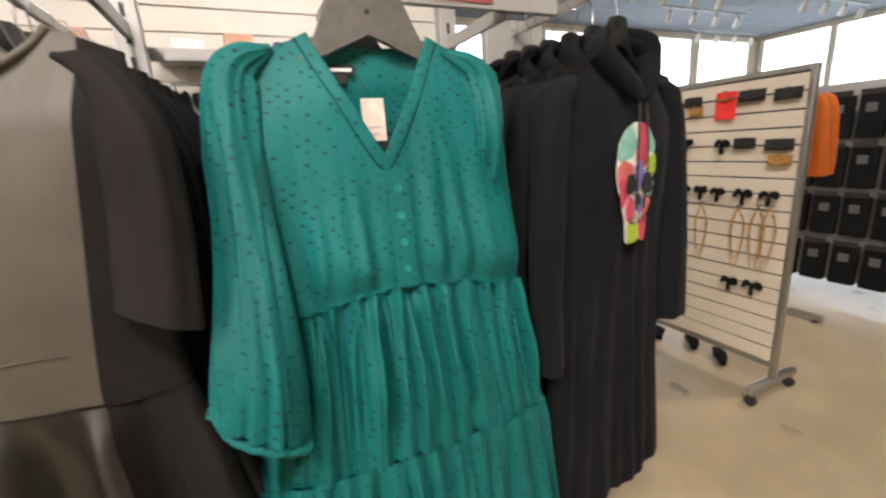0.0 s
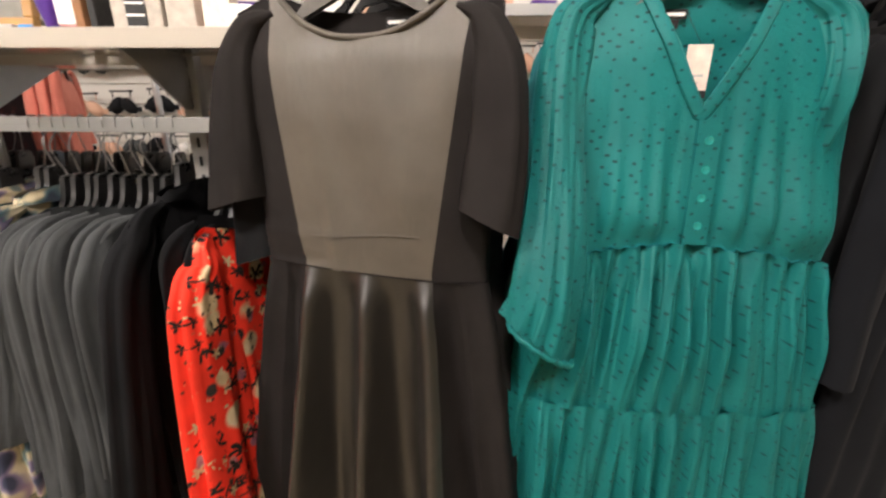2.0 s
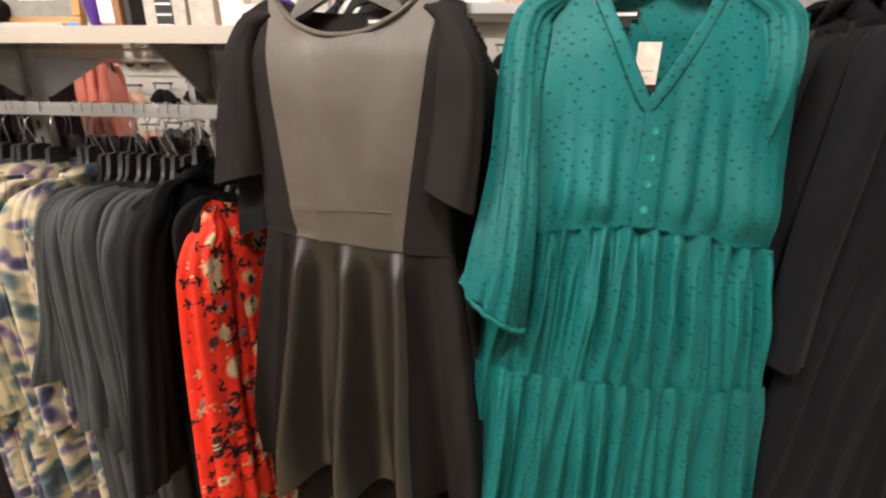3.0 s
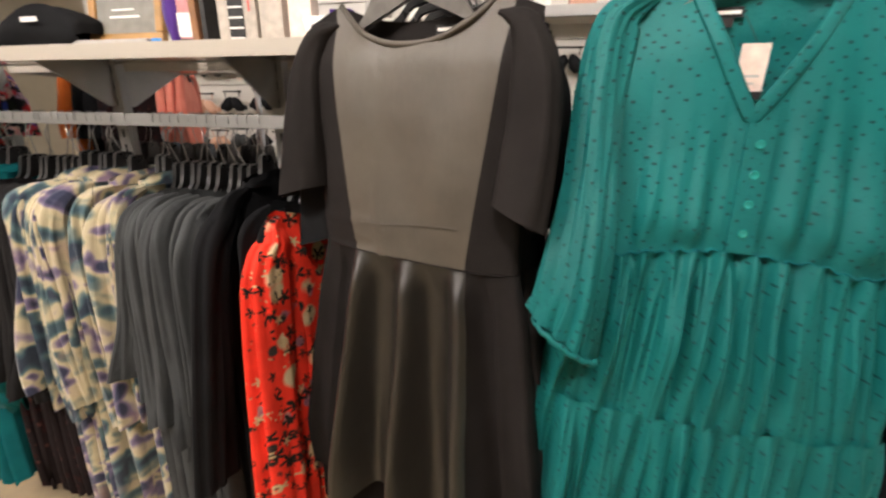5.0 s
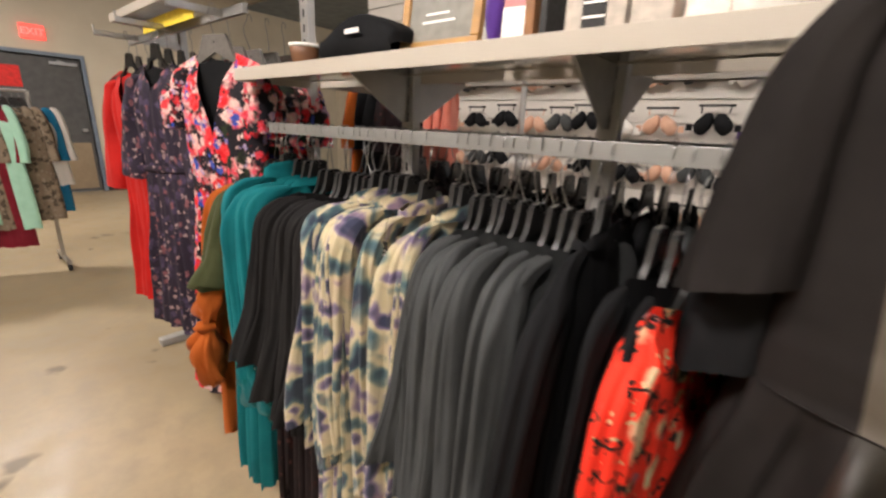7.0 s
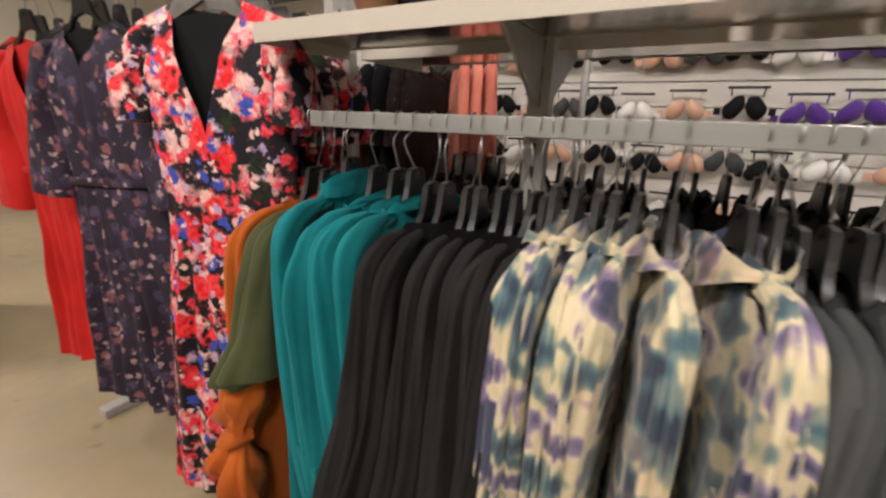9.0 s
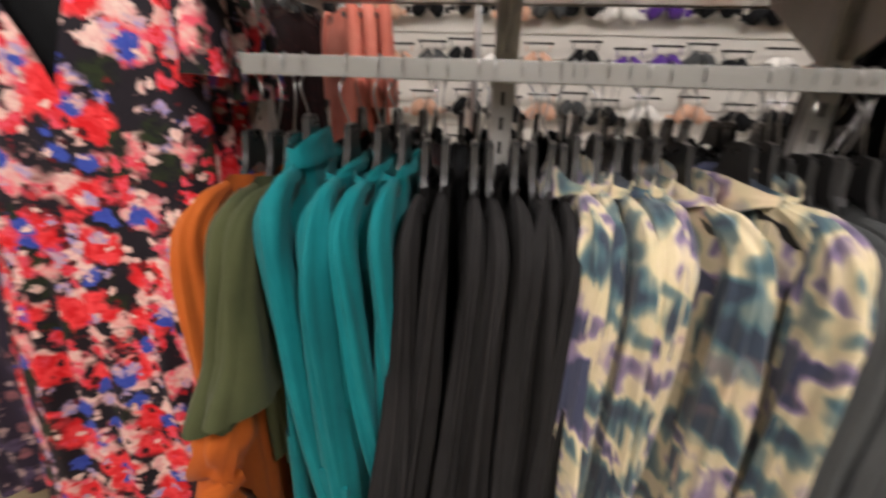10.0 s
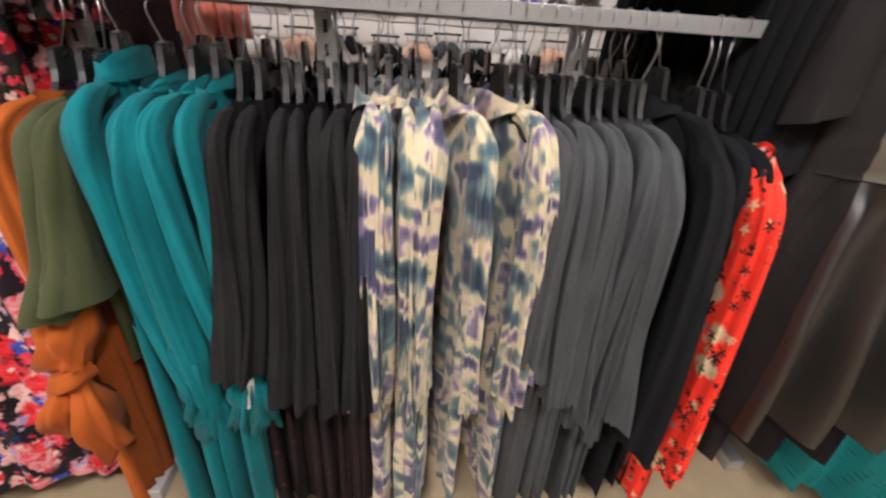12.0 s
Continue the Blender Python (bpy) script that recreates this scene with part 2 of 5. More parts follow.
def tie_dye():
    m = material("tie_dye_fleece", (0.6, 0.5, 0.35), 0.9)
    n = Nodes(m)
    co = n.warped(0.125, 7, n.scaled((1.15, 1.15, 1.35), n.shifted()))
    nz = n.noise(10.0, 1.4, 0.5, co)
    c = n.ramp(nz.outputs[0], [(0.34, (0.022, 0.036, 0.060)), (0.41, (0.060, 0.120, 0.140)), (0.455, (0.18, 0.22, 0.19)), (0.50, (0.56, 0.48, 0.295)),
                               (0.56, (0.60, 0.51, 0.34)), (0.605, (0.22, 0.165, 0.27)), (0.66, (0.032, 0.038, 0.080))])
    peach = n.noise(6, 1.0, 0.5, co, 0.4)
    c = n.mix(n.ramp(peach.outputs[0], [(0.60, (0, 0, 0)), (0.72, (0.4, 0.4, 0.4))]), c, (0.55, 0.30, 0.22))
    n.base(c)
    n.b.inputs["Sheen Weight"].default_value = 0.3
    weave(n, 500, 0.4)
    return m


CREAM = (0.62, 0.46, 0.26)
M["redprint"] = layered_print("red_novelty_print", (0.74, 0.034, 0.016), [
    (17, 0.50, 0.014, 0.24, CREAM, (0.70, 0.54, 0.34)), (26, 0.40, 0.02, 0.13, (0.30, 0.10, 0.16), (0.52, 0.22, 0.20)), (24, 0.34, 0.014, 0.14, (0.02, 0.018, 0.016), (0.05, 0.035, 0.03)), (60, 0.24, 0.008, 0.16, (0.02, 0.018, 0.016), (0.10, 0.06, 0.03)), (44, 0.20, 0.01, 0.25, CREAM, (0.68, 0.020, 0.010))],
    stars=((22, 0.020, 0.45, (0.02, 0.016, 0.014)), (22, 0.013, 0.45, CREAM), (30, 0.013, 0.3, (0.02, 0.016, 0.014))))
M["tiedye"] = tie_dye()


def plastic(name, colour, rough=0.35, scale=60.0):
    m = material(name, colour, rough)
    n = Nodes(m)
    lighter = tuple(min(1, c * 1.35 + 0.004) for c in colour)
    n.base(n.ramp(n.noise(scale, 4).outputs[0], [(0.35, colour), (0.7, lighter)]))
    r = n.noise(scale * 2, 4)
    n.link(n.ramp(r.outputs[0], [(0.3, (rough * 0.8,) * 3), (0.7, (min(1, rough * 1.3),) * 3)]), n.b.inputs["Roughness"])
    n.bump(n.noise(scale * 6, 2).outputs[0], 0.08, 0.001)
    return m


def brushed(name, colour, rough, metal=1.0):
    m = material(name, colour, rough, metal)
    n = Nodes(m)
    s = n.noise(40, 4, src=n.scaled((0.15, 1, 1)))
    n.link(n.ramp(s.outputs[0], [(0.3, (rough * 0.75,) * 3), (0.75, (min(1, rough * 1.35),) * 3)]), n.b.inputs["Roughness"])
    n.base(n.ramp(n.noise(9, 4).outputs[0], [(0.3, tuple(c * 0.86 for c in colour)), (0.7, colour)]))
    n.bump(s.outputs[0], 0.06, 0.001)
    return m


def plaster(name, dark, light):
    m = material(name, light, 0.85)
    n = Nodes(m)
    n.base(n.ramp(n.noise(1.6, 6, 0.6).outputs[0], [(0.3, dark), (0.7, light)]))
    n.bump(n.noise(110, 3).outputs[0], 0.15, 0.002)
    n.bump(n.noise(3, 4).outputs[0], 0.1, 0.01)
    return m


M["hanger"] = plastic("black_hanger_plastic", (0.0100, 0.0096, 0.0094), 0.30, 9)
Nodes(M["hanger"]).b.inputs["Specular IOR Level"].default_value = 0.6
M["hanger_grey"] = plastic("smoke_hanger_plastic", (0.105, 0.096, 0.085), 0.38)
M["rubber"] = plastic("black_rubber", (0.02, 0.02, 0.02), 0.7)
M["wire"] = material("chrome_wire", (0.30, 0.295, 0.29), 0.35, 1.0)
M["steel"] = brushed("satin_steel", (0.50, 0.49, 0.47), 0.38)
M["railsteel"] = brushed("dull_rail_steel", (0.31, 0.305, 0.29), 0.50, 0.5)
M["greysteel"] = brushed("grey_painted_steel", (0.47, 0.46, 0.44), 0.45, 0.35)
M["shelf"] = plaster("cream_shelf_enamel", (0.44, 0.398, 0.334), (0.48, 0.434, 0.366))
M["shelf"].node_tree.nodes["Principled BSDF"].inputs["Roughness"].default_value = 0.42
M["bracket"] = brushed("satin_bracket_steel", (0.50, 0.485, 0.45), 0.42, 0.35)
M["shelf_under"] = brushed("bare_shelf_steel", (0.66, 0.63, 0.58), 0.15, 1.0)
M["paper"] = plastic("white_card", (0.78, 0.75, 0.70), 0.7, 40)
M["pinkcard"] = plastic("pale_pink_card", (0.72, 0.58, 0.50), 0.6, 40)
M["matgrey"] = plastic("grey_mat_board", (0.20, 0.19, 0.165), 0.6, 30)
M["beige"] = plastic("warm_grey_card", (0.40, 0.355, 0.30), 0.6, 40)
M["rosecard"] = plastic("dusty_pink_card", (0.50, 0.22, 0.22), 0.6, 40)
M["clay"] = plastic("dark_brown_clay", (0.13, 0.055, 0.022), 0.5, 30)
M["blackcard"] = plastic("black_card", (0.015, 0.015, 0.015), 0.6)
M["greycard"] = plastic("grey_card", (0.40, 0.38, 0.36), 0.6, 30)
M["redcard"] = plastic("red_sign_card", (0.72, 0.03, 0.025), 0.5, 40)
M["yellow"] = plastic("yellow_sign_card", (0.80, 0.58, 0.05), 0.5, 40)
M["oak"] = plastic("honey_oak", (0.36, 0.19, 0.055), 0.45, 18)
M["brown"] = plastic("tan_leather", (0.22, 0.10, 0.04), 0.6, 30)
M["gold"] = brushed("gold_chain", (0.75, 0.48, 0.18), 0.3)
M["doorpaint"] = plastic("slate_door_paint", (0.075, 0.073, 0.072), 0.5, 12)
M["frameblue"] = plastic("blue_grey_frame_paint", (0.16, 0.20, 0.25), 0.45, 12)
M["kick"] = brushed("brass_kick_plate", (0.42, 0.32, 0.21), 0.5, 0.6)
M["basedark"] = plastic("dark_base_vinyl", (0.03, 0.025, 0.022), 0.6)
M["ceil"] = plastic("slate_blue_ceiling_paint", (0.20, 0.23, 0.26), 0.8, 6)


def concrete():
    m = material("polished_concrete", (0.4, 0.35, 0.26), 0.3)
    n = Nodes(m)
    a = n.noise(0.9, 6, 0.6)
    b = n.noise(7, 5, 0.65)
    c = n.ramp(a.outputs[0], [(0.3, (0.31, 0.235, 0.135)), (0.55, (0.42, 0.330, 0.200)), (0.75, (0.47, 0.380, 0.245))])
    c = n.mix(n.ramp(b.outputs[0], [(0.35, (0.7, 0.7, 0.7)), (0.6, (0, 0, 0))]), c, (0.33, 0.265, 0.175))
    spots = n.voronoi(2.3, n.warped(0.2, 6))
    c = n.mix(n.ramp(spots.outputs["Distance"], [(0.07, (0.75, 0.75, 0.75)), (0.13, (0, 0, 0))]), c, (0.12, 0.095, 0.065))
    n.base(c)
    n.link(n.ramp(b.outputs[0], [(0.3, (0.32, 0.32, 0.32)), (0.7, (0.50, 0.50, 0.50))]), n.b.inputs["Roughness"])
    n.bump(n.noise(60, 4).outputs[0], 0.06, 0.002)
    return m


M["concrete"] = concrete()
M["wall"] = plaster("cream_wall_paint", (0.60, 0.53, 0.41), (0.68, 0.61, 0.48))
M["whitewall"] = plaster("white_slat_laminate", (0.62, 0.59, 0.54), (0.72, 0.69, 0.63))
M["slat"] = plaster("cream_slat_laminate", (0.66, 0.58, 0.46), (0.74, 0.66, 0.54))


# ---------- building helpers ----------
def mesh_of(name, bm, mat, smooth=False):
    me = bpy.data.meshes.new(name)
    bmesh.ops.recalc_face_normals(bm, faces=bm.faces)
    bm.to_mesh(me)
    bm.free()
    if mat:
        me.materials.append(M[mat] if isinstance(mat, str) else mat)
    if smooth:
        me.shade_smooth()
    return me


def part(name, bm, mat, parent, label="", smooth=False, at=None):
    ob = new(name, mesh_of(name, bm, mat, smooth) if isinstance(bm, bmesh.types.BMesh) else bm)
    ob.parent = parent
    if at is not None:
        ob.matrix_basis = at
    return tagged(ob, label)


def thing(name, label, category, m=None, group="", kind=""):
    ob = new(name)
    ob.empty_display_size = 0.05
    if m is not None:
        ob.matrix_basis = m
    return tagged(ob, label, category, group, kind)


def solid(name, bm, mat, label, category, kind="", group="", smooth=False, at=None):
    ob = new(name, mesh_of(name, bm, mat, smooth))
    if at is not None:
        ob.matrix_basis = at
    return tagged(ob, label, category, group, kind)


def box(x0, x1, y0, y1, z0, z1, bevel=0.0, bm=None):
    bm = bm or bmesh.new()
    r = bmesh.ops.create_cube(bm, size=1.0)
    for v in r["verts"]:
        v.co = Vector((x0 + (v.co.x + 0.5) * (x1 - x0), y0 + (v.co.y + 0.5) * (y1 - y0), z0 + (v.co.z + 0.5) * (z1 - z0)))
    if bevel:
        es = list({e for v in r["verts"] for e in v.link_edges})
        bmesh.ops.bevel(bm, geom=es, offset=bevel, segments=2, affect="EDGES", profile=0.5)
    return bm


def rod(p, q, r, n=10, bm=None, r2=None):
    bm = bm or bmesh.new()
    p, q = Vector(p), Vector(q)
    g = bmesh.ops.create_cone(bm, cap_ends=True, segments=n, radius1=r, radius2=r if r2 is None else r2, depth=(q - p).length)
    m = Matrix.Translation((p + q) / 2) @ (q - p).to_track_quat("Z", "Y").to_matrix().to_4x4()
    bmesh.ops.transform(bm, matrix=m, verts=g["verts"])
    return bm


def polygon(points, axis_a, axis_b, thick, origin=(0, 0, 0), bm=None):
    """A flat outline in the plane of two axes, given a thickness."""
    bm = bm or bmesh.new()
    a, b = Vector(axis_a), Vector(axis_b)
    c = a.cross(b).normalized() * thick / 2
    o = Vector(origin)
    top = [bm.verts.new(o + a * u + b * v + c) for u, v in points]
    low = [bm.verts.new(o + a * u + b * v - c) for u, v in points]
    bm.faces.new(top)
    bm.faces.new(low[::-1])
    for k in range(len(points)):
        j = (k + 1) % len(points)
        bm.faces.new((top[k], low[k], low[j], top[j]))
    return bm


def smooth01(a, b, x):
    t = min(1.0, max(0.0, (x - a) / (b - a))) if a != b else float(x >= b)
    return t * t * (3 - 2 * t)


def curve_at(stops, x):
    """A smooth line through (x, y) stops."""
    if x <= stops[0][0]:
        return stops[0][1]
    for (a, ya), (b, yb) in zip(stops, stops[1:]):
        if x <= b:
            t = (x - a) / (b - a)
            return ya + (yb - ya) * (t * t * (3 - 2 * t) * 0.5 + t * 0.5)
    return stops[-1][1]


def spline(points, n):
    """n + 1 places along a Catmull-Rom line through points."""
    p = [Vector(q) for q in points]
    p = [p[0] * 2 - p[1]] + p + [p[-1] * 2 - p[-2]]
    out = []
    m = len(points) - 1
    for k in range(n + 1):
        f = k / n * m
        i = min(int(f), m - 1)
        t = f - i
        a, b, c, d = p[i:i + 4]
        out.append(0.5 * ((2 * b) + (c - a) * t + (2 * a - 5 * b + 4 * c - d) * t * t + (3 * b - a - 3 * c + d) * t ** 3))
    return out


def tube(points, ra, rb, n=14, m=18, folds=0.0, seed=0.0, count=5, bm=None, cap=False):
    """A sleeve-like tube along points; ra, rb: (way along, radius) stops across and fore-and-aft."""
    bm = bm or bmesh.new()
    line = spline(points, m)
    rings, last = [], None
    for k, c in enumerate(line):
        s = k / m
        t = (line[min(k + 1, m)] - line[max(k - 1, 0)]).normalized()
        if last is None:
            a = Vector((0, 1, 0)).cross(t)
            a = a.normalized() if a.length > 0.05 else Vector((1, 0, 0)).cross(t).normalized()
        else:
            a = (last - t * last.dot(t)).normalized()
        last = a
        b = t.cross(a)
        ring = []
        for j in range(n):
            h = 2 * math.pi * j / n
            v = noise.noise((math.cos(h) * count * 0.5 + seed, math.sin(h) * count * 0.5, s * 1.6 + seed))
            w = 1 + folds * (abs(v) * 2.4 - 0.55 + 0.4 * v) * (0.3 + s)
            ring.append(bm.verts.new(c + a * (curve_at(ra, s) * math.cos(h) * w) + b * (curve_at(rb, s) * math.sin(h) * w)))
        rings.append(ring)
    for r, q in zip(rings, rings[1:]):
        for j in range(n):
            bm.faces.new((r[j], r[(j + 1) % n], q[(j + 1) % n], q[j]))
    if cap:
        bm.faces.new(rings[-1])
    return bm


def lathe(profile, n=24, bm=None):
    bm = bm or bmesh.new()
    rings = [[bm.verts.new((r * math.cos(2 * math.pi * j / n), r * math.sin(2 * math.pi * j / n), z)) for j in range(n)] for r, z in profile]
    for a, b in zip(rings, rings[1:]):
        for j in range(n):
            bm.faces.new((a[j], a[(j + 1) % n], b[(j + 1) % n], b[j]))
    bm.faces.new(rings[0][::-1])
    bm.faces.new(rings[-1])
    return bm


def shell(top, low, width, depth, fold, nu=40, ns=30, bm=None, umap=None):
    """Front and back of a hanging garment. top, low(u, side): its edges' heights; width(z): half width; depth(u, z, side): how far it stands out;
    fold(u, z, side, s): the folds. u goes from -1 to 1; side -1 is the front."""
    bm = bm or bmesh.new()
    rims = {}
    for side in (-1, 1):
        grid = []
        for k in range(ns + 1):
            s = k / ns
            row = []
            for j in range(nu + 1):
                u = -1 + 2 * j / nu
                z0, z1 = top(u, side), low(u, side)
                z = z0 + (z1 - z0) * s
                if umap and side < 0 and 0 < j < nu:
                    u = umap(u, z)
                    z0, z1 = top(u, side), low(u, side)
                    z = z0 + (z1 - z0) * s
                edge = j in (0, nu)
                if edge and (j, k) in rims:
                    row.append(rims[(j, k)])
                    continue
                f = fold(u, z, side, s)
                y = side * (depth(u, z, side) + f)
                if edge:
                    y = side * 0.0
                v = bm.verts.new((u * width(z), y, z))
                if edge:
                    rims[(j, k)] = v
                row.append(v)
            grid.append(row)
        for r, q in zip(grid, grid[1:]):
            for j in range(nu):
                try:
                    bm.faces.new((r[j], r[j + 1], q[j + 1], q[j]))
                except ValueError:
                    pass
    return bm


def necks(nw, front, back, power, slope):
    """The top edge of a garment: neckline dips between the neck points and sloping shoulders."""
    def top_of(w0):
        def top(u, side):
            x = abs(u) * w0
            if x < nw:
                return -(front if side < 0 else back) * (1 - (x / nw) ** power)
            return -slope * (x - nw)
        return top
    return top_of


def stand(nw, w0, slope, body, front, back, power):
    """How far cloth stands out: none along the shoulder seam, more below."""
    top = necks(nw, front, back, power, slope)(w0)

    def depth(u, z, side):
        x = abs(u) * w0
        d = body(z) * math.sqrt(max(0.0, 1 - abs(u) ** 3.2))
        shoulder = -slope * max(0.0, x - nw) - z
        rise = smooth01(-0.005, 0.11, shoulder)
        if x < nw:
            rise = max(rise, 0.75 * (1 - smooth01(nw * 0.55, nw, x)))
        return d * rise
    return depth


def hanger_plate(half=0.205, thick=0.011, neck=0.016, flare=0.022, slope=0.19, head=True):
    bm = bmesh.new()
    n = 64
    cols = []
    for k in range(n + 1):
        x = half * (2 * k / n - 1)
        a = abs(x)
        if head:
            top = curve_at([(0.0, 0.092), (0.020, 0.090), (0.029, 0.080), (0.034, 0.040), (0.060, 0.012), (0.080, 0.000), (half, -slope * (half - 0.075))], a)
        else:
            top = 0.092 if a < neck else 0.006 + 0.086 * math.exp(-(((a - neck) / flare) ** 1.3)) - slope * max(0.0, a - 0.05)
        bot = min(top - 0.017, 0.034 - (slope + 0.08) * a)
        cols.append([bm.verts.new((x, y, z)) for y, z in ((-thick / 2, top), (thick / 2, top), (thick / 2, bot), (-thick / 2, bot))])
    for c, d in zip(cols, cols[1:]):
        for j in range(4):
            bm.faces.new((c[j], c[(j + 1) % 4], d[(j + 1) % 4], d[j]))
    bm.faces.new(cols[0])
    bm.faces.new(cols[-1][::-1])
    sharp = [e for e in bm.edges if len(e.link_faces) == 2 and e.calc_face_angle(0) > 0.6 and abs(e.verts[0].co.x - e.verts[1].co.x) > 0.001]
    bmesh.ops.bevel(bm, geom=sharp, offset=0.0022, segments=1, affect="EDGES")
    return bm


def hook_wire(height, turn=1.0, bow=0.012):
    """A wire hook, from the hanger's neck in a bowed line up and over a bar whose top is at that height."""
    t = turn
    pts = [(0, 0, 0.085), (0, bow * 0.3, 0.10), (0.002 * t, bow, 0.5 * (height + 0.09)), (-0.012 * t, bow * 0.4, height - 0.028), (-0.0135 * t, 0, height - 0.010),
           (-0.007 * t, 0, height + 0.002), (0.007 * t, 0, height + 0.002), (0.0135 * t, 0, height - 0.010), (0.013 * t, 0, height - 0.022)]
    return tube(pts, [(0, 0.0016)], [(0, 0.0016)], 6, 26)


PLATE = mesh_of("hanger_body", hanger_plate(), "hanger", False)
PLATE_GREY = mesh_of("hanger_body", hanger_plate(0.190, 0.012, 0.056, 0.034, 0.36, False), "hanger_grey", False)


HOOKS = random.Random(11)


def hanger(m, height, grey=False, turn=1.0, hook=None):
    h = thing("clothes_hanger", "smoke-grey moulded plastic clothes hanger with wire hook" if grey else "black moulded plastic clothes hanger with chrome wire hook",
              "hanger", m @ Matrix.Translation((0, 0, -0.030 if grey else -0.014)), "display hangers" if grey else "hangers on the rail")
    part("hanger_body", PLATE_GREY if grey else PLATE, None, h)
    if grey:
        part("hook_socket", rod((0, -0.0075, 0.066), (0, 0.0075, 0.066), 0.004, 12), "blackcard", h, "small dark round hole")
    part("hook", hook or hook_wire(height + (0.030 if grey else 0.014), turn, HOOKS.uniform(-0.03, 0.03)), "wire", h, "thin chrome wire hook", True)
    return h


# ---------- the room ----------
XW, XE, YS, YN = -9.75, 12.0, -4.5, 6.8
solid("floor", box(XW - 0.3, XE + 0.3, YS - 0.3, YN + 0.3, -0.12, 0.0), "concrete", "worn polished tan concrete floor", "floor", "structure")
solid("ceiling", box(XW - 0.3, XE + 0.3, YS - 0.3, YN + 0.3, CEIL, CEIL + 0.15), "ceil", "slate-blue painted open ceiling", "ceiling", "structure")
solid("wall_south", box(XW, XE, YS - 0.2, YS, 0, CEIL), "wall", "cream painted wall", "wall", "structure")

# west wall, with the exit door's opening
DY0, DY1, DH = 0.86, 1.86, 2.13
bm = box(XW - 0.2, XW, YS, DY0, 0, CEIL)
box(XW - 0.2, XW, DY1, YN, 0, CEIL, bm=bm)
box(XW - 0.2, XW, DY0, DY1, DH, CEIL, bm=bm)
solid("wall_west", bm, "wall", "cream painted wall with a dark exit door", "wall", "structure")
bm = box(XW, XW + 0.012, YS, DY0 - 0.06, 0, 0.1)
box(XW, XW + 0.012, DY1 + 0.06, YN, 0, 0.1, bm=bm)
solid("baseboard", bm, "basedark", "dark vinyl cove base", "baseboard", "structure")

door = thing("door_1", "slate-grey exit door with a metal kick plate, closed", "door", pose(XW, DY0, 0), kind="structure")
part("leaf", box(-0.1, -0.055, 0.004, DY1 - DY0 - 0.004, 0.008, DH - 0.004, 0.003), "doorpaint", door)
part("kick_plate", box(-0.055, -0.051, 0.05, DY1 - DY0 - 0.05, 0.06, 0.82), "kick", door, "dull brass kick plate")
bm = box(-0.14, 0.03, -0.055, 0.0, 0, DH + 0.055, 0.004)
box(-0.14, 0.03, DY1 - DY0, DY1 - DY0 + 0.055, 0, DH + 0.055, 0.004, bm)
box(-0.14, 0.03, 0.0, DY1 - DY0, DH, DH + 0.055, 0.004, bm)
part("door_frame", bm, "frameblue", door, "blue-grey steel door frame")
part("closer_arm", rod((-0.03, 0.72, DH - 0.05), (-0.03, 0.93, DH - 0.12), 0.014), "steel", door, "steel door closer arm")
part("closer_body", box(-0.055, -0.01, 0.62, 0.96, DH - 0.12, DH - 0.07, 0.006), "steel", door)
part("door_handle", box(-0.05, 0.03, 0.86, 0.93, 1.0, 1.05, 0.008), "steel", door, "steel lever handle")


def words(text, size, mat, parent, at, name="lettering"):
    cu = bpy.data.curves.new(name, "FONT")
    cu.body, cu.size, cu.extrude, cu.align_x, cu.align_y = text, size, 0.0008, "CENTER", "CENTER"
    tmp = bpy.data.objects.new(name, cu)
    scene.collection.objects.link(tmp)
    me = bpy.data.meshes.new_from_object(tmp.evaluated_get(bpy.context.evaluated_depsgraph_get()))
    bpy.data.objects.remove(tmp)
    me.materials.clear()
    me.materials.append(M[mat])
    return part(name, me, None, parent, at=at)


glow = material("lit_red_sign", (0.8, 0.05, 0.04), 0.5)
Nodes(glow).b.inputs["Emission Color"].default_value = (1.0, 0.10, 0.07, 1)
Nodes(glow).b.inputs["Emission Strength"].default_value = 1.6
M["glow"] = glow
sign = thing("exit_sign", "lit red exit sign on the wall above the door", "exit sign", pose(XW, 1.355, 2.34))
part("housing", box(0.0, 0.05, -0.14, 0.14, 0.0, 0.2, 0.006), "glow", sign, "glowing red sign face")
words("EXIT", 0.13, "paper", sign, pose(0.052, 0, 0.1, 90, 0, 90))

# north wall: tall shop windows to the east, a white display wall in front of its west part
WX, WH = 1.0, CEIL - 0.08
bm = box(XW, WX, YN, YN + 0.2, 0, CEIL)
box(WX, XE, YN, YN + 0.2, 0, 0.45, bm=bm)
box(WX, XE, YN, YN + 0.2, WH, CEIL, bm=bm)
for k in range(6):
    x = WX + k * (XE - WX - 0.06) / 5
    box(x, x + 0.06, YN, YN + 0.2, 0.45, WH, bm=bm)
solid("wall_north", bm, "wall", "cream wall with tall shop windows", "wall", "structure")
WY = 2.4
bm = box(XE, XE + 0.2, WY, YN, 0, 0.45)
box(XE, XE + 0.2, YS, WY, 0, CEIL, bm=bm)
box(XE, XE + 0.2, WY, YN, WH, CEIL, bm=bm)
for k in range(4):
    y = WY + k * (YN - WY - 0.06) / 3
    box(XE, XE + 0.2, y, y + 0.06, 0.45, WH, bm=bm)
solid("wall_east", bm, "wall", "cream wall with tall shop windows", "wall", "structure")

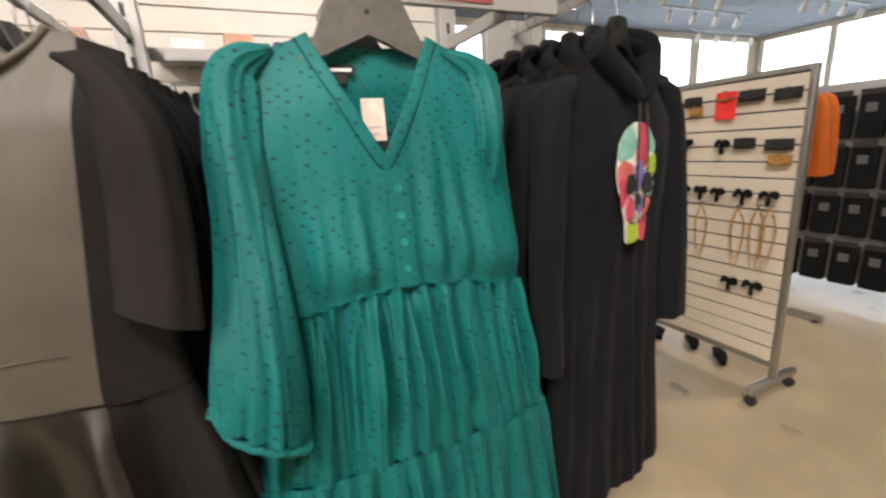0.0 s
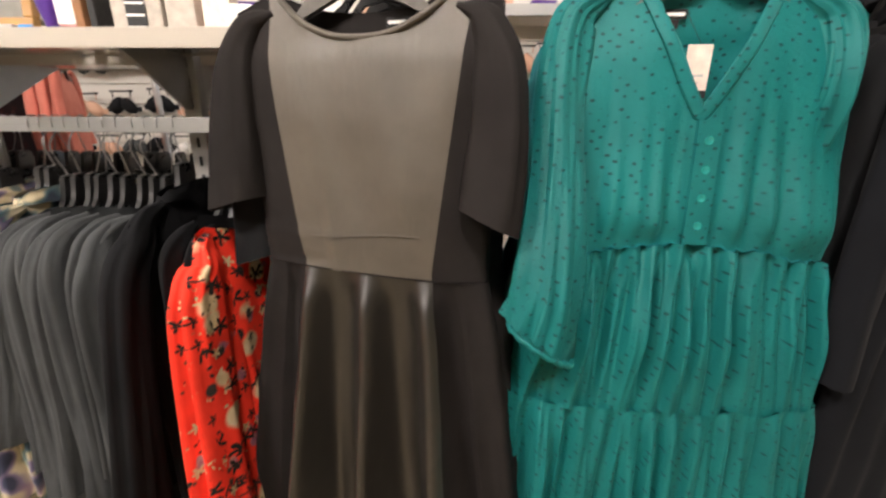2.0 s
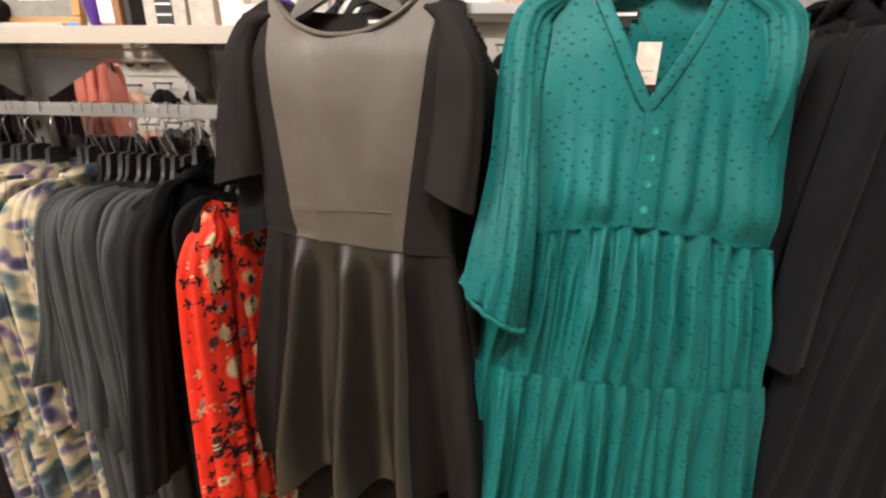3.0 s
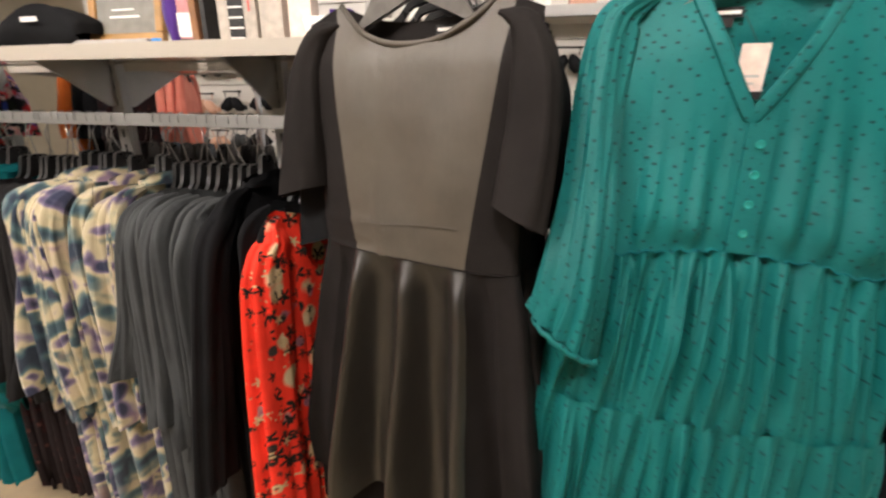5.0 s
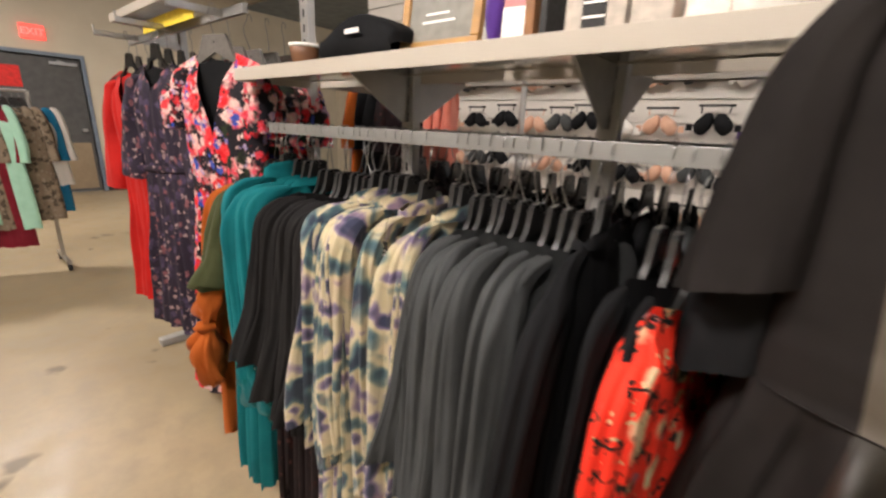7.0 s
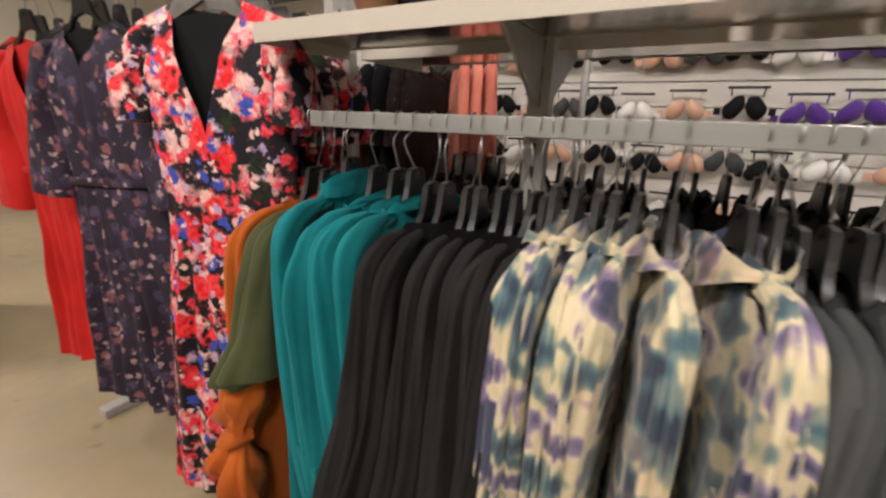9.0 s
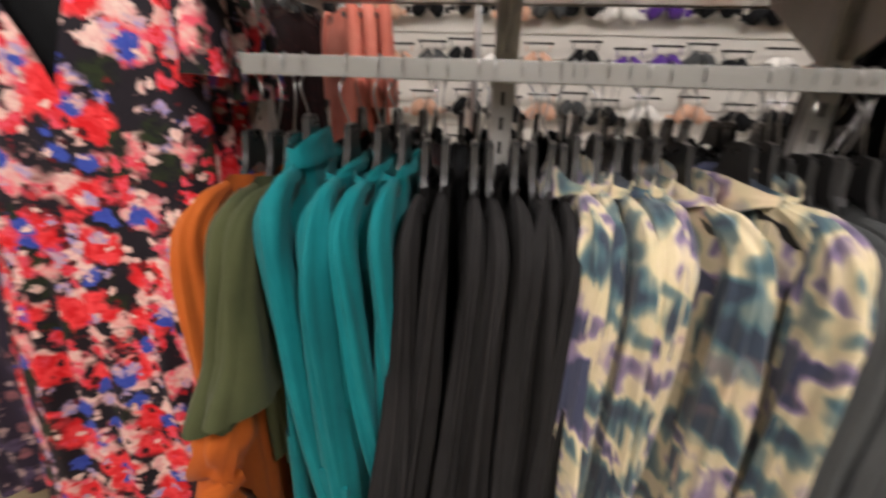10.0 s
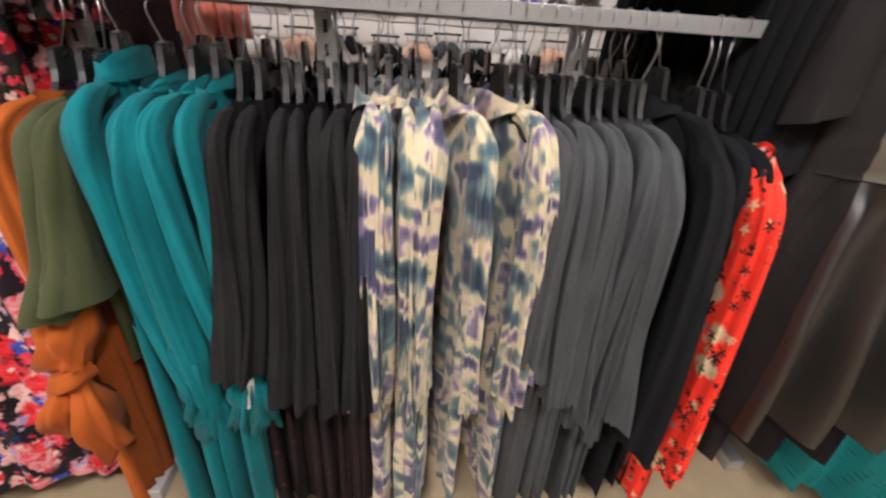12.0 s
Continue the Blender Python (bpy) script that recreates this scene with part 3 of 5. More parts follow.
glass = material("window_glass", (1, 1, 1), 0.02)
Nodes(glass).b.inputs["Transmission Weight"].default_value = 1.0
M["glass"] = glass
for k, (a, b, c, d) in enumerate(((WX, XE, YN + 0.09, YN + 0.10), (XE + 0.09, XE + 0.10, WY, YN))):
    g = solid(f"window_{k + 1}", box(a, b, c, d, 0.45, WH), "glass", "large clear shop window panes", "window", "structure")
    g.visible_shadow = False

solid("ground", box(-60, 120, -60, 120, -0.3, -0.15), "whitewall", "pale paving outside the shop windows", "ground", "structure")
# emissive walls outside, standing in for bright daylight behind the glass
glow_wall = material("glowing_daylight_backdrop", (0.8, 0.85, 0.9), 1.0)
Nodes(glow_wall).b.inputs["Emission Color"].default_value = (0.93, 0.97, 1.0, 1)
Nodes(glow_wall).b.inputs["Emission Strength"].default_value = 3.2
M["glow_wall"] = glow_wall
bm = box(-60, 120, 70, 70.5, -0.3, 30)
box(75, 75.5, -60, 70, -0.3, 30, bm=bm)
solid("backdrop", bm, "glow_wall", "glowing backdrop walls standing in for daylight beyond the windows", "backdrop", "structure")

# daylight in the window openings
for eye, target, w in (((8.0, YN - 0.05, 1.75), (8.0, 0, 1.4), 90), ((XE - 0.05, 4.6, 1.75), (0, 4.6, 1.4), 80)):
    ob = new("window_daylight", bpy.data.lights.new("window_daylight", "AREA"))
    ob.data.shape, ob.data.size, ob.data.size_y, ob.data.energy, ob.data.color = "RECTANGLE", 4.2, 2.4, w, (0.80, 0.90, 1.0)
    ob.matrix_world = look(eye, target)

# ceiling tracks, each with its lamp heads
def track_light(x, y, heads, aim, watts):
    t = thing("track_light", "black ceiling track with adjustable warm spotlight heads, position assumed", "track light", pose(x, y, CEIL), "ceiling tracks")
    part("track", box(-0.9, 0.9, -0.018, 0.018, -0.13, -0.1, 0.003), "rubber", t)
    for sx in (-0.8, 0.8):
        part("drop_rod", rod((sx, 0, -0.1), (sx, 0, 0), 0.006), "steel", t)
    for k in range(heads):
        hx = -0.7 + 1.4 * k / max(1, heads - 1)
        d = (Vector(aim) - Vector((x + hx, y, CEIL - 0.25))).normalized()
        a = Vector((hx, 0, -0.2))
        h = part("lamp_head", rod(a - d * 0.07, a + d * 0.07, 0.035, 16, r2=0.048), "paper", t, "white spotlight head")
        part("stem", rod((hx, 0, -0.13), a, 0.008), "rubber", h)
    lamp("track_lamp", (x, y, CEIL - 0.30), aim, watts, 0.32, WARM)


for x, y, heads, aim, watts in LAMPS:
    track_light(x, y, heads, aim, watts)
for x, y in ((6.0, 4.5), (7.6, 5.2), (9.5, 4.2), (9.8, 6.2)):
    t = thing("track_light", "ceiling track with adjustable spotlight heads", "track light", pose(x, y, CEIL), "ceiling tracks")
    part("track", box(-1.1, 1.1, -0.02, 0.02, -0.13, -0.1, 0.003), "greysteel", t)
    for k in range(4):
        h = part("lamp_head", rod((-0.9 + 0.6 * k, 0, -0.19), (-0.84 + 0.6 * k, 0.08, -0.31), 0.04, 12, r2=0.055), "paper", t, "white spotlight head")
        part("stem", rod((-0.9 + 0.6 * k, 0, -0.13), (-0.9 + 0.6 * k, 0, -0.2), 0.008), "greysteel", h)


# ---------- the long double-sided garment fixture ----------
RAIL_Y, RAIL_Z = 0.872, 1.314


def post(x, top, y=1.10):
    p = thing("fixture_post", "grey slotted steel upright of a garment fixture", "upright", pose(x, y, 0), "fixture uprights")
    part("upright", box(-0.024, 0.024, -0.016, 0.016, 0.03, top, 0.002), "greysteel", p)
    for z in np.arange(1.0, top - 0.04, 0.05):
        part("slot", box(-0.004, 0.004, -0.0175, -0.0155, z, z + 0.026), "blackcard", p)
    part("base_foot", box(-0.03, 0.03, -0.33, 0.33, 0.0, 0.045, 0.006), "greysteel", p)
    return p


for x, top in ((-2.04, 1.95), (-1.50, 2.02), (-0.89, 2.02), (-0.18, 1.72), (0.54, 1.72), (-3.25, 1.95)):
    post(x, top)


def bracket(bm, x, y0, y1, z, drop, thick=0.006):
    """A pressed triangular bracket plate under a shelf."""
    polygon([(y0, z), (y1, z), (y1, z - drop), (y1 - (y1 - y0) * 0.12, z - drop)], (0, 1, 0), (0, 0, 1), thick, (x, 0, 0), bm)
    return bm


def shelf(x0, x1, y0, y1, z, thick, label, brackets, drop=0.13):
    s = thing("display_shelf", label, "shelf", pose(0, 0, 0), "fixture shelves")
    lip = 0.004
    part("front_edge", box(x0, x1, y0, y0 + lip, z - thick, z, 0.001), "shelf", s, "cream enamelled front edge")
    part("deck", box(x0, x1, y0 + lip, y1, z - 0.004, z - 0.0005), "shelf", s)
    part("underside", box(x0 + 0.003, x1 - 0.003, y0 + lip, y1, z - 0.010, z - 0.006), "shelf_under", s, "bare steel underside")
    part("rear_edge", box(x0, x1, y1 - 0.004, y1, z - 0.013, z - 0.004), "shelf", s)
    for x in (x0, x1 - 0.003):
        part("end_edge", box(x, x + 0.003, y0 + lip, y1 - 0.004, z - thick, z - 0.004), "shelf", s)
    for x in brackets:
        part("bracket", bracket(bmesh.new(), x, y0 + 0.05 if y0 < 1.1 else y1 - 0.05, 1.084 if y0 < 1.1 else 1.116, z - 0.011, drop), "bracket", s, "triangular steel bracket")
    return s


shelf(-2.006, -0.50, 0.797, 1.080, 1.490, 0.036, "cream metal display shelf holding boxes and a picture frame", (-1.50, -0.89))
shelf(-2.006, -0.50, 1.120, 1.42, 1.490, 0.030, "cream metal display shelf on the fixture's far side", (-1.50, -0.89))
shelf(-3.30, -2.10, 0.80, 1.082, 1.80, 0.035, "cream metal shelf above the hanging floral dresses", (-3.25,), 0.12)


def hang_rail(x0, x1, y, z, posts, label):
    r = thing("hang_rail", label, "hang rail", pose(0, 0, 0), "hang rails")
    part("bar", box(x0, x1, y - 0.008, y + 0.008, z - 0.018, z + 0.014, 0.0015), "railsteel", r)
    for x in posts:
        w = 1.084 if y < 1.1 else 1.116
        part("rail_bracket", box(x - 0.004, x + 0.004, min(y, w), max(y, w), z - 0.02, z + 0.01, 0.001), "greysteel", r)
    return r


hang_rail(-1.935, -0.552, RAIL_Y, RAIL_Z, (-1.50, -0.89), "flat satin steel hang rail crowded with hangers")
hang_rail(-1.935, -0.552, 1.34, RAIL_Z, (-1.50, -0.89), "flat satin steel hang rail on the fixture's far side")
hang_rail(-3.40, -2.10, 0.90, 1.70, (-3.25,), "flat satin steel hang rail with a yellow sign strip")
solid("sign_strip", box(-3.05, -2.45, 0.865, 0.869, 1.70, 1.75), "yellow", "yellow sign strip clipped to the rail", "sign strip")

M["dullred"] = plastic("dull_red_card", (0.30, 0.07, 0.06), 0.6)
bar = thing("display_rail", "grey steel front rail carrying the face-out arms", "hang rail", pose(0, 0, 0), "hang rails")
part("bar", box(-0.27, 0.665, 0.795, 0.812, 1.622, 1.657, 0.002), "greysteel", bar)
part("sign_strip", box(0.22, 0.50, 0.7925, 0.7945, 1.632, 1.650), "dullred", bar, "dull red printed strip")
part("rear_bar", box(-0.27, 0.665, 1.24, 1.255, 1.60, 1.63, 0.002), "greysteel", bar)
for x in (-0.18, 0.54):
    part("rail_bracket", box(x - 0.005, x + 0.005, 0.812, 1.24, 1.61, 1.64, 0.001), "greysteel", bar)


def face_out(x, y0, y1, z, label="straight chrome face-out arm holding display dresses"):
    a = thing("face_out_arm", label, "face-out arm", pose(x, y1, z), "face-out arms")
    part("arm", box(-0.006, 0.006, y0 - y1, 0.0, -0.012, 0.012, 0.002), "steel", a)
    part("end_stop", box(-0.006, 0.006, y0 - y1 - 0.006, y0 - y1, -0.012, 0.034, 0.002), "steel", a)


# ---------- garments ----------
def loop(pts, r, n=8, m=40, bm=None):
    return tube(pts, [(0, r)], [(0, r)], n, m, bm=bm)


def neckline_points(nw, front, power, body, n=24, side=-1, slope=0.2, w0=0.2):
    d = stand(nw, w0, slope, body, front, front, power)
    out = []
    for k in range(n + 1):
        u = -1 + 2 * k / n
        x = u * nw
        z = -front * (1 - abs(u) ** power)
        out.append((x, side * d(x / w0, z, side), z))
    return out


def long_sleeve(sx, w0, drop, y, end_y, end_x, ra, rb, folds, seed, top=0.0, n=16, m=24):
    z0 = -0.38 * (w0 - 0.1) + top
    return tube([(sx * (w0 - 0.090), y, z0 - 0.004), (sx * (w0 - 0.042), y, z0 - 0.026), (sx * (w0 - 0.014), y - 0.004, z0 - 0.085), (sx * (w0 + (end_x - w0) * 0.5), (y + end_y) / 2, z0 - drop * 0.5), (sx * end_x, end_y, z0 - drop)],
                ra, rb, n, m, folds, seed)


# the dark dress with the faux-leather front
def panel_dress(m, full):
    d = thing("panel_dress", "brown-black knit dress with taupe faux-leather front panel and skirt" if full else "brown-black knit dress hanging behind its twin", "dress", m, "panel dresses")
    w0 = 0.222
    waist = 0.215 if full else 0.238
    width = lambda z: curve_at([(-0.46, waist), (-0.30, waist), (-0.12, 0.224), (0.0, w0)], z)
    body = lambda z: curve_at([(-1.05, 0.085), (-0.6, 0.060), (-0.46, 0.042), (-0.2, 0.046), (0.0, 0.030)], z)
    nw, nf = 0.150, 0.074
    top = necks(nw, nf, 0.030, 2.4, 0.38)(w0)
    depth = stand(nw, w0, 0.38, body, nf, 0.030, 2.4)
    seam = lambda u, side: -0.458 - 0.012 * u
    crease = lambda u, z, side, s: 0.007 * math.exp(-((u + 0.30 + 0.25 * (z + 0.3)) / 0.035) ** 2) * smooth01(-0.12, -0.34, z) + 0.003 * math.sin(z * 190) * smooth01(-0.36, -0.40, z) * smooth01(-0.30, -0.42, u) + 0.008 * noise.noise((u * 3 + 2, z * 5, side)) + 0.004 * math.exp(-((z + 0.40) / 0.012) ** 2) * smooth01(0.1, -0.5, u)
    if full:
        # knit sides and back, and the front panel set into them along a curved seam
        lim = lambda z: (0.184 - 0.066 * min(1.0, max(0.0, -z / 0.45))) / width(z)
        edge = lambda p, z: lim(z) * (1 - 0.11 * (p < 0) * max(0.0, 1 + z / 0.45))
        umap = lambda p, z: p / 0.5 * edge(p, z) if abs(p) <= 0.5 else math.copysign(edge(p, z) + (abs(p) - 0.5) / 0.5 * (1 - edge(p, z)), p)
        bm = shell(top, seam, width, depth, crease, 48, 34, umap=umap)
        front = bmesh.new()
        inner = []
        for i, f in enumerate(bm.faces):
            if i < 48 * 34 and 12 <= i % 48 < 36:
                inner.append(f)
        made = {}
        for f in inner:
            vs = []
            for v in f.verts:
                if v not in made:
                    made[v] = front.verts.new(v.co)
                vs.append(made[v])
            front.faces.new(vs)
        bmesh.ops.delete(bm, geom=inner, context="FACES")
        part("bodice", bm, "darkside", d, "brown-black knit sides and back", True)
        part("front_panel", front, "leather", d, "taupe faux-leather front panel", True)
        part("waist_seam", loop([(u * width(-0.458) * 0.99, -depth(u, -0.458, -1) - 0.003, seam(u, -1)) for u in np.linspace(-0.97, 0.97, 25)], 0.0013), "darkside", d, smooth=True)
        part("waistband_seam", loop([(u * width(-0.385) * 0.99, -depth(u, -0.385, -1) - 0.003 - crease(u, -0.385, -1, 0), -0.388 + 0.004 * math.sin(u * 5)) for u in np.linspace(-0.47, 0.47, 15)], 0.0008), "leather", d, smooth=True)
        part("neck_binding", loop(neckline_points(nw, nf, 2.4, body, 26, -1, 0.2, w0), 0.0052), "leather", d, "rounded faux-leather neck binding", True)
        part("back_zip", box(-0.004, 0.004, 0.026, 0.029, -0.16, -0.035, 0.001), "rubber", d, "black back zip")
        lab = part("label", box(0.03, 0.075, 0.022, 0.024, -0.052, -0.038), "blackcard", d, "black woven neck label")
        part("print_bar", box(0.034, 0.071, 0.0205, 0.0215, -0.048, -0.043), "paper", lab)
        part("size_tab", box(0.045, 0.062, 0.0215, 0.023, -0.072, -0.053), "blackcard", d)
    else:
        part("bodice", shell(top, seam, width, depth, crease, 24, 14), "darkside", d, smooth=True)
    skirt_w = lambda z: curve_at([(-1.25, waist + 0.11), (-1.0, waist + 0.085), (-0.75, waist + 0.05), (-0.62, waist + 0.03), (-0.46, waist)], z)
    def pleat(u):
        c = 0.5 + 0.5 * math.cos(2 * math.pi * u * waist / 0.108 + 0.5 * noise.noise((u * 2.5, 7, 0)))
        return c ** 1.7 - 0.42
    hem = -1.06 if full else -1.2
    fold = lambda u, z, side, s: (0.050 + 0.075 * smooth01(0, 1, s)) * pleat(u) * smooth01(-0.02, 0.12, s) * (1 if abs(u) < 0.75 else 0.4) + 0.010 * s * noise.noise((u * 7, side * 5, z * 2))
    low = lambda u, side: hem + 0.02 * noise.noise((u * 4, side, 3.0))
    sd = lambda u, z, side: (0.040 + 0.045 * smooth01(-0.46, -1.0, z)) * math.sqrt(max(0, 1 - abs(u) ** 4))
    if full:
        wide = lambda p, z: p / 0.6 * 0.56 if abs(p) <= 0.6 else math.copysign(0.56 + (abs(p) - 0.6) / 0.4 * 0.44, p)
        bm = shell(seam, low, skirt_w, sd, fold, 100, 30, umap=wide)
        inner = [f for i, f in enumerate(bm.faces) if i < 100 * 30 and 20 <= i % 100 < 80]
        front, made = bmesh.new(), {}
        for f in inner:
            vs = []
            for v in f.verts:
                if v not in made:
                    made[v] = front.verts.new(v.co)
                vs.append(made[v])
            front.faces.new(vs)
        bmesh.ops.delete(bm, geom=inner, context="FACES")
        part("skirt", front, "gloss", d, "pleated glossy black faux-leather skirt", True)
        part("skirt_sides", bm, "darkside", d, "brown-black knit skirt sides and back", True)
    else:
        part("skirt", shell(seam, low, skirt_w, sd, fold, 40, 12), "darkside", d, smooth=True)
    tip = -0.345 if full else -0.455
    ends = {-1: ((-0.152, 0.0, -0.032), (-0.196, -0.002, -0.052), (-0.226, -0.006, -0.11), (-0.240, -0.012, -0.21), (-0.248, -0.026, tip)),
            1: ((0.152, 0.0, -0.032), (0.192, -0.004, -0.052), (0.216, -0.018, -0.11), (0.224, -0.036, -0.21), (0.214, -0.058, -0.350))}
    for sx in (-1, 1):
        sleeve = tube(ends[sx], [(0, 0.006), (0.15, 0.016), (0.3, 0.026), (0.6, 0.042), (1, 0.058 if sx < 0 else 0.052)], [(0, 0.012), (0.25, 0.030), (1, 0.044 if sx < 0 else 0.034)], 30, 30, 0.14, 1.7 * sx, 4)
        for v in sleeve.verts:
            v.co.z += (-0.16 if sx > 0 else 0.16) * (v.co.x - ends[sx][-1][0]) * 2.2 * smooth01(-0.15, -0.35, v.co.z)
        part("sleeve", sleeve, "darkside" if full else "black", d, "wide elbow-length knit sleeve", True)
    return d


M["tealbutton"] = plastic("shiny_teal_button", (0.02, 0.25, 0.225), 0.14)


# the teal tiered dress
def tiered_dress(m, full):
    d = thing("tiered_dress", "teal swiss-dot tiered maxi dress with button placket" if full else "teal tiered maxi dress hanging behind its twin", "dress", m, "tiered dresses")
    mat = "dot" if full else "teal"
    w0 = 0.234
    nw, nf = 0.106, 0.200
    width = lambda z: curve_at([(-1.5, 0.355), (-0.8, 0.288), (-0.45, 0.238), (-0.25, 0.234), (-0.1, 0.235), (0.0, w0)], z)
    body = lambda z: curve_at([(-1.5, 0.10), (-0.8, 0.07), (-0.42, 0.056), (-0.22, 0.032), (0.0, 0.026)], z)
    top = necks(nw, nf, 0.016, 1.12, 0.4)(w0)
    depth = stand(nw, w0, 0.4, body, nf, 0.016, 1.12)
    def fuller(bm):
        for v in bm.verts:
            if v.co.x > 0:
                v.co.x *= 1 + 0.13 * smooth01(-0.02, -0.42, v.co.z)
        return bm
    seam = lambda u, side: -0.430 + 0.022 * math.cos(u * 2.4) + 0.006 * noise.noise((u * 5, 0, side))
    drape = lambda u, z, side, s: 0.034 * smooth01(0.06, 0.26, abs(u)) * smooth01(-0.12, -0.42, z) * noise.noise((u * 8, side * 4 + 3, z * 1.2)) + 0.006 * noise.noise((u * 4, side * 4, z * 6)) * smooth01(0.0, -0.1, z) + 0.004 * abs(noise.noise((u * 13 + z * 2, side * 2, z * 2))) * smooth01(-0.05, -0.2, z)
    drape0 = drape
    drape = lambda u, z, side, s: drape0(u, z, side, s) * (1 - 0.85 * smooth01(0.86, 1.0, s)) - 0.008 * smooth01(0.8, 1.0, s)
    part("bodice", fuller(shell(top, seam, width, depth, drape, 84 if full else 24, 36 if full else 12)), mat, d, "teal swiss-dot bodice", True)
    if full:
        part("waist_gather", fuller(loop([(u * width(-0.43) * 0.99, -depth(u, -0.43, -1) - 0.001 - drape(u, seam(u, -1), -1, 1), seam(u, -1) + 0.003 * math.sin(u * 60)) for u in np.linspace(-0.96, 0.96, 60)], 0.0018, 6, 90)), "teal", d, smooth=True)
        line = neckline_points(nw, nf, 1.12, body, 30, -1, 0.2, w0)
        part("neck_band", tube([(x, y - 0.003, z) for x, y, z in line], [(0, 0.011)], [(0, 0.0016)], 8, 60), mat, d, "flat teal neck band", True)
        part("back_neck_band", tube([(x, 0.024 - 0.2 * x * x, -0.016 * (1 - (x / nw) ** 2) - 0.004) for x in np.linspace(-nw, nw, 13)], [(0, 0.009)], [(0, 0.0028)], 8, 30), mat, d, smooth=True)
        face = lambda z: -depth(0.06, z, -1) - drape(0.06, z, -1, 0.5)
        strip = bmesh.new()
        rows = []
        for k in range(17):
            z = -0.206 - 0.0125 * k
            rows.append([strip.verts.new((x, face(z) - 0.0060 + dy, z)) for x, dy in ((-0.006, 0.004), (-0.005, 0.0), (0.033, 0.0), (0.034, 0.004))])
        for a, b in zip(rows, rows[1:]):
            for q in range(3):
                strip.faces.new((a[q], a[q + 1], b[q + 1], b[q]))
        part("placket", strip, mat, d, "button placket")
        for k in range(4):
            z = -0.237 - 0.0455 * k
            y = face(z) - 0.0065
            button = lathe([(0.0066, 0.0), (0.0072, 0.0012), (0.0070, 0.0026), (0.0056, 0.0030), (0.0050, 0.0022)], 16)
            part("button", button, "tealbutton", d, "small shiny teal button", True, pose(0.014, y, z, 90, 0, 0))
        lab = part("label", box(-0.068, -0.026, 0.014, 0.016, -0.052, -0.038), "blackcard", d, "black woven neck label")
        part("print_bar", box(-0.064, -0.030, 0.0125, 0.0135, -0.048, -0.043), "paper", lab)
        part("size_tab", box(-0.058, -0.038, 0.0135, 0.0155, -0.066, -0.053), "blackcard", d)
        tag = part("price_tag", box(-0.024, 0.014, -0.004, -0.003, -0.165, -0.092), "pinkcard", d, "pale printed price tag")
        part("tag_foot", box(-0.017, 0.014, -0.0055, -0.0045, -0.172, -0.160), "blackcard", tag)
        part("print_bar", box(-0.018, 0.006, -0.0046, -0.0042, -0.140, -0.136), "greycard", tag)
        part("print_bar", box(-0.018, 0.000, -0.0046, -0.0042, -0.150, -0.147), "greycard", tag)
        part("tag_string", rod((-0.004, -0.003, -0.092), (-0.03, 0.012, -0.04), 0.0006, 5), "blackcard", tag)
    tier = lambda u, side: -0.735 + 0.012 * noise.noise((u * 6, side, 1))
    hem = lambda u, side: -1.42 + 0.02 * noise.noise((u * 7, side, 5))

    def gathers(count, amount, seed):
        def fold(u, z, side, s):
            near = amount * 0.22 * math.cos(u * count * 2.3 + seed + 2 * noise.noise((u * 3, side, 0))) * (1 - smooth01(0, 0.35, s)) * (1 if seed < 1 else smooth01(0, 0.06, s))
            v = noise.noise((u * count * 0.45 + seed + 0.25 * noise.noise((u * 2, z * 3, seed)), side * 6, z * 0.45))
            w = noise.noise((u * count * 1.1, side * 6 + seed, z * 0.9))
            ends = (0.15 + 0.85 * smooth01(0, 0.10, s)) * (1 - 0.75 * smooth01(0.45, 1.0, s) * (seed < 1))
            return near + ends * amount * (0.35 + 0.65 * smooth01(0, 0.5, s)) * (2.3 * abs(v) - 0.5 + 0.9 * abs(w))
        return fold
    sd = lambda u, z, side: curve_at([(-1.5, 0.10), (-0.74, 0.070), (-0.44, 0.050), (-0.40, 0.046)], z) * math.sqrt(max(0, 1 - abs(u) ** 3.2))
    part("upper_tier", fuller(shell(seam, tier, width, sd, gathers(17, 0.056, 0.4), 130 if full else 40, 22 if full else 10)), mat, d, "gathered skirt tier", True)
    part("lower_tier", fuller(shell(lambda u, side: tier(u, side) + 0.006, hem, lambda z: width(z) + 0.003, lambda u, z, side: sd(u, z, side) + 0.008, gathers(19, 0.052, 2.1), 130 if full else 40, 26 if full else 10)), mat, d, "gathered lower tier", True)
    paths = {-1: [(-(w0 - 0.085), 0.0, -0.018), (-(w0 - 0.026), -0.004, -0.052), (-(w0 - 0.012), -0.014, -0.150), (-(w0 - 0.014), -0.045, -0.28), (-0.226, -0.104, -0.45), (-0.238, -0.126, -0.565)],
             1: [(w0 - 0.110, 0.0, -0.018), (w0 - 0.050, -0.002, -0.058), (w0 - 0.036, -0.010, -0.150), (w0 - 0.034, 0.03, -0.27), (w0 - 0.02, 0.045, -0.46), (w0 - 0.018, 0.04, -0.545)]}
    for sx in (-1, 1):
        c = Vector(paths[sx][-1])
        tilt = lambda x: -0.6 * (x - c.x) if sx < 0 else 0.0
        slim = 1.0 if sx < 0 else 0.8
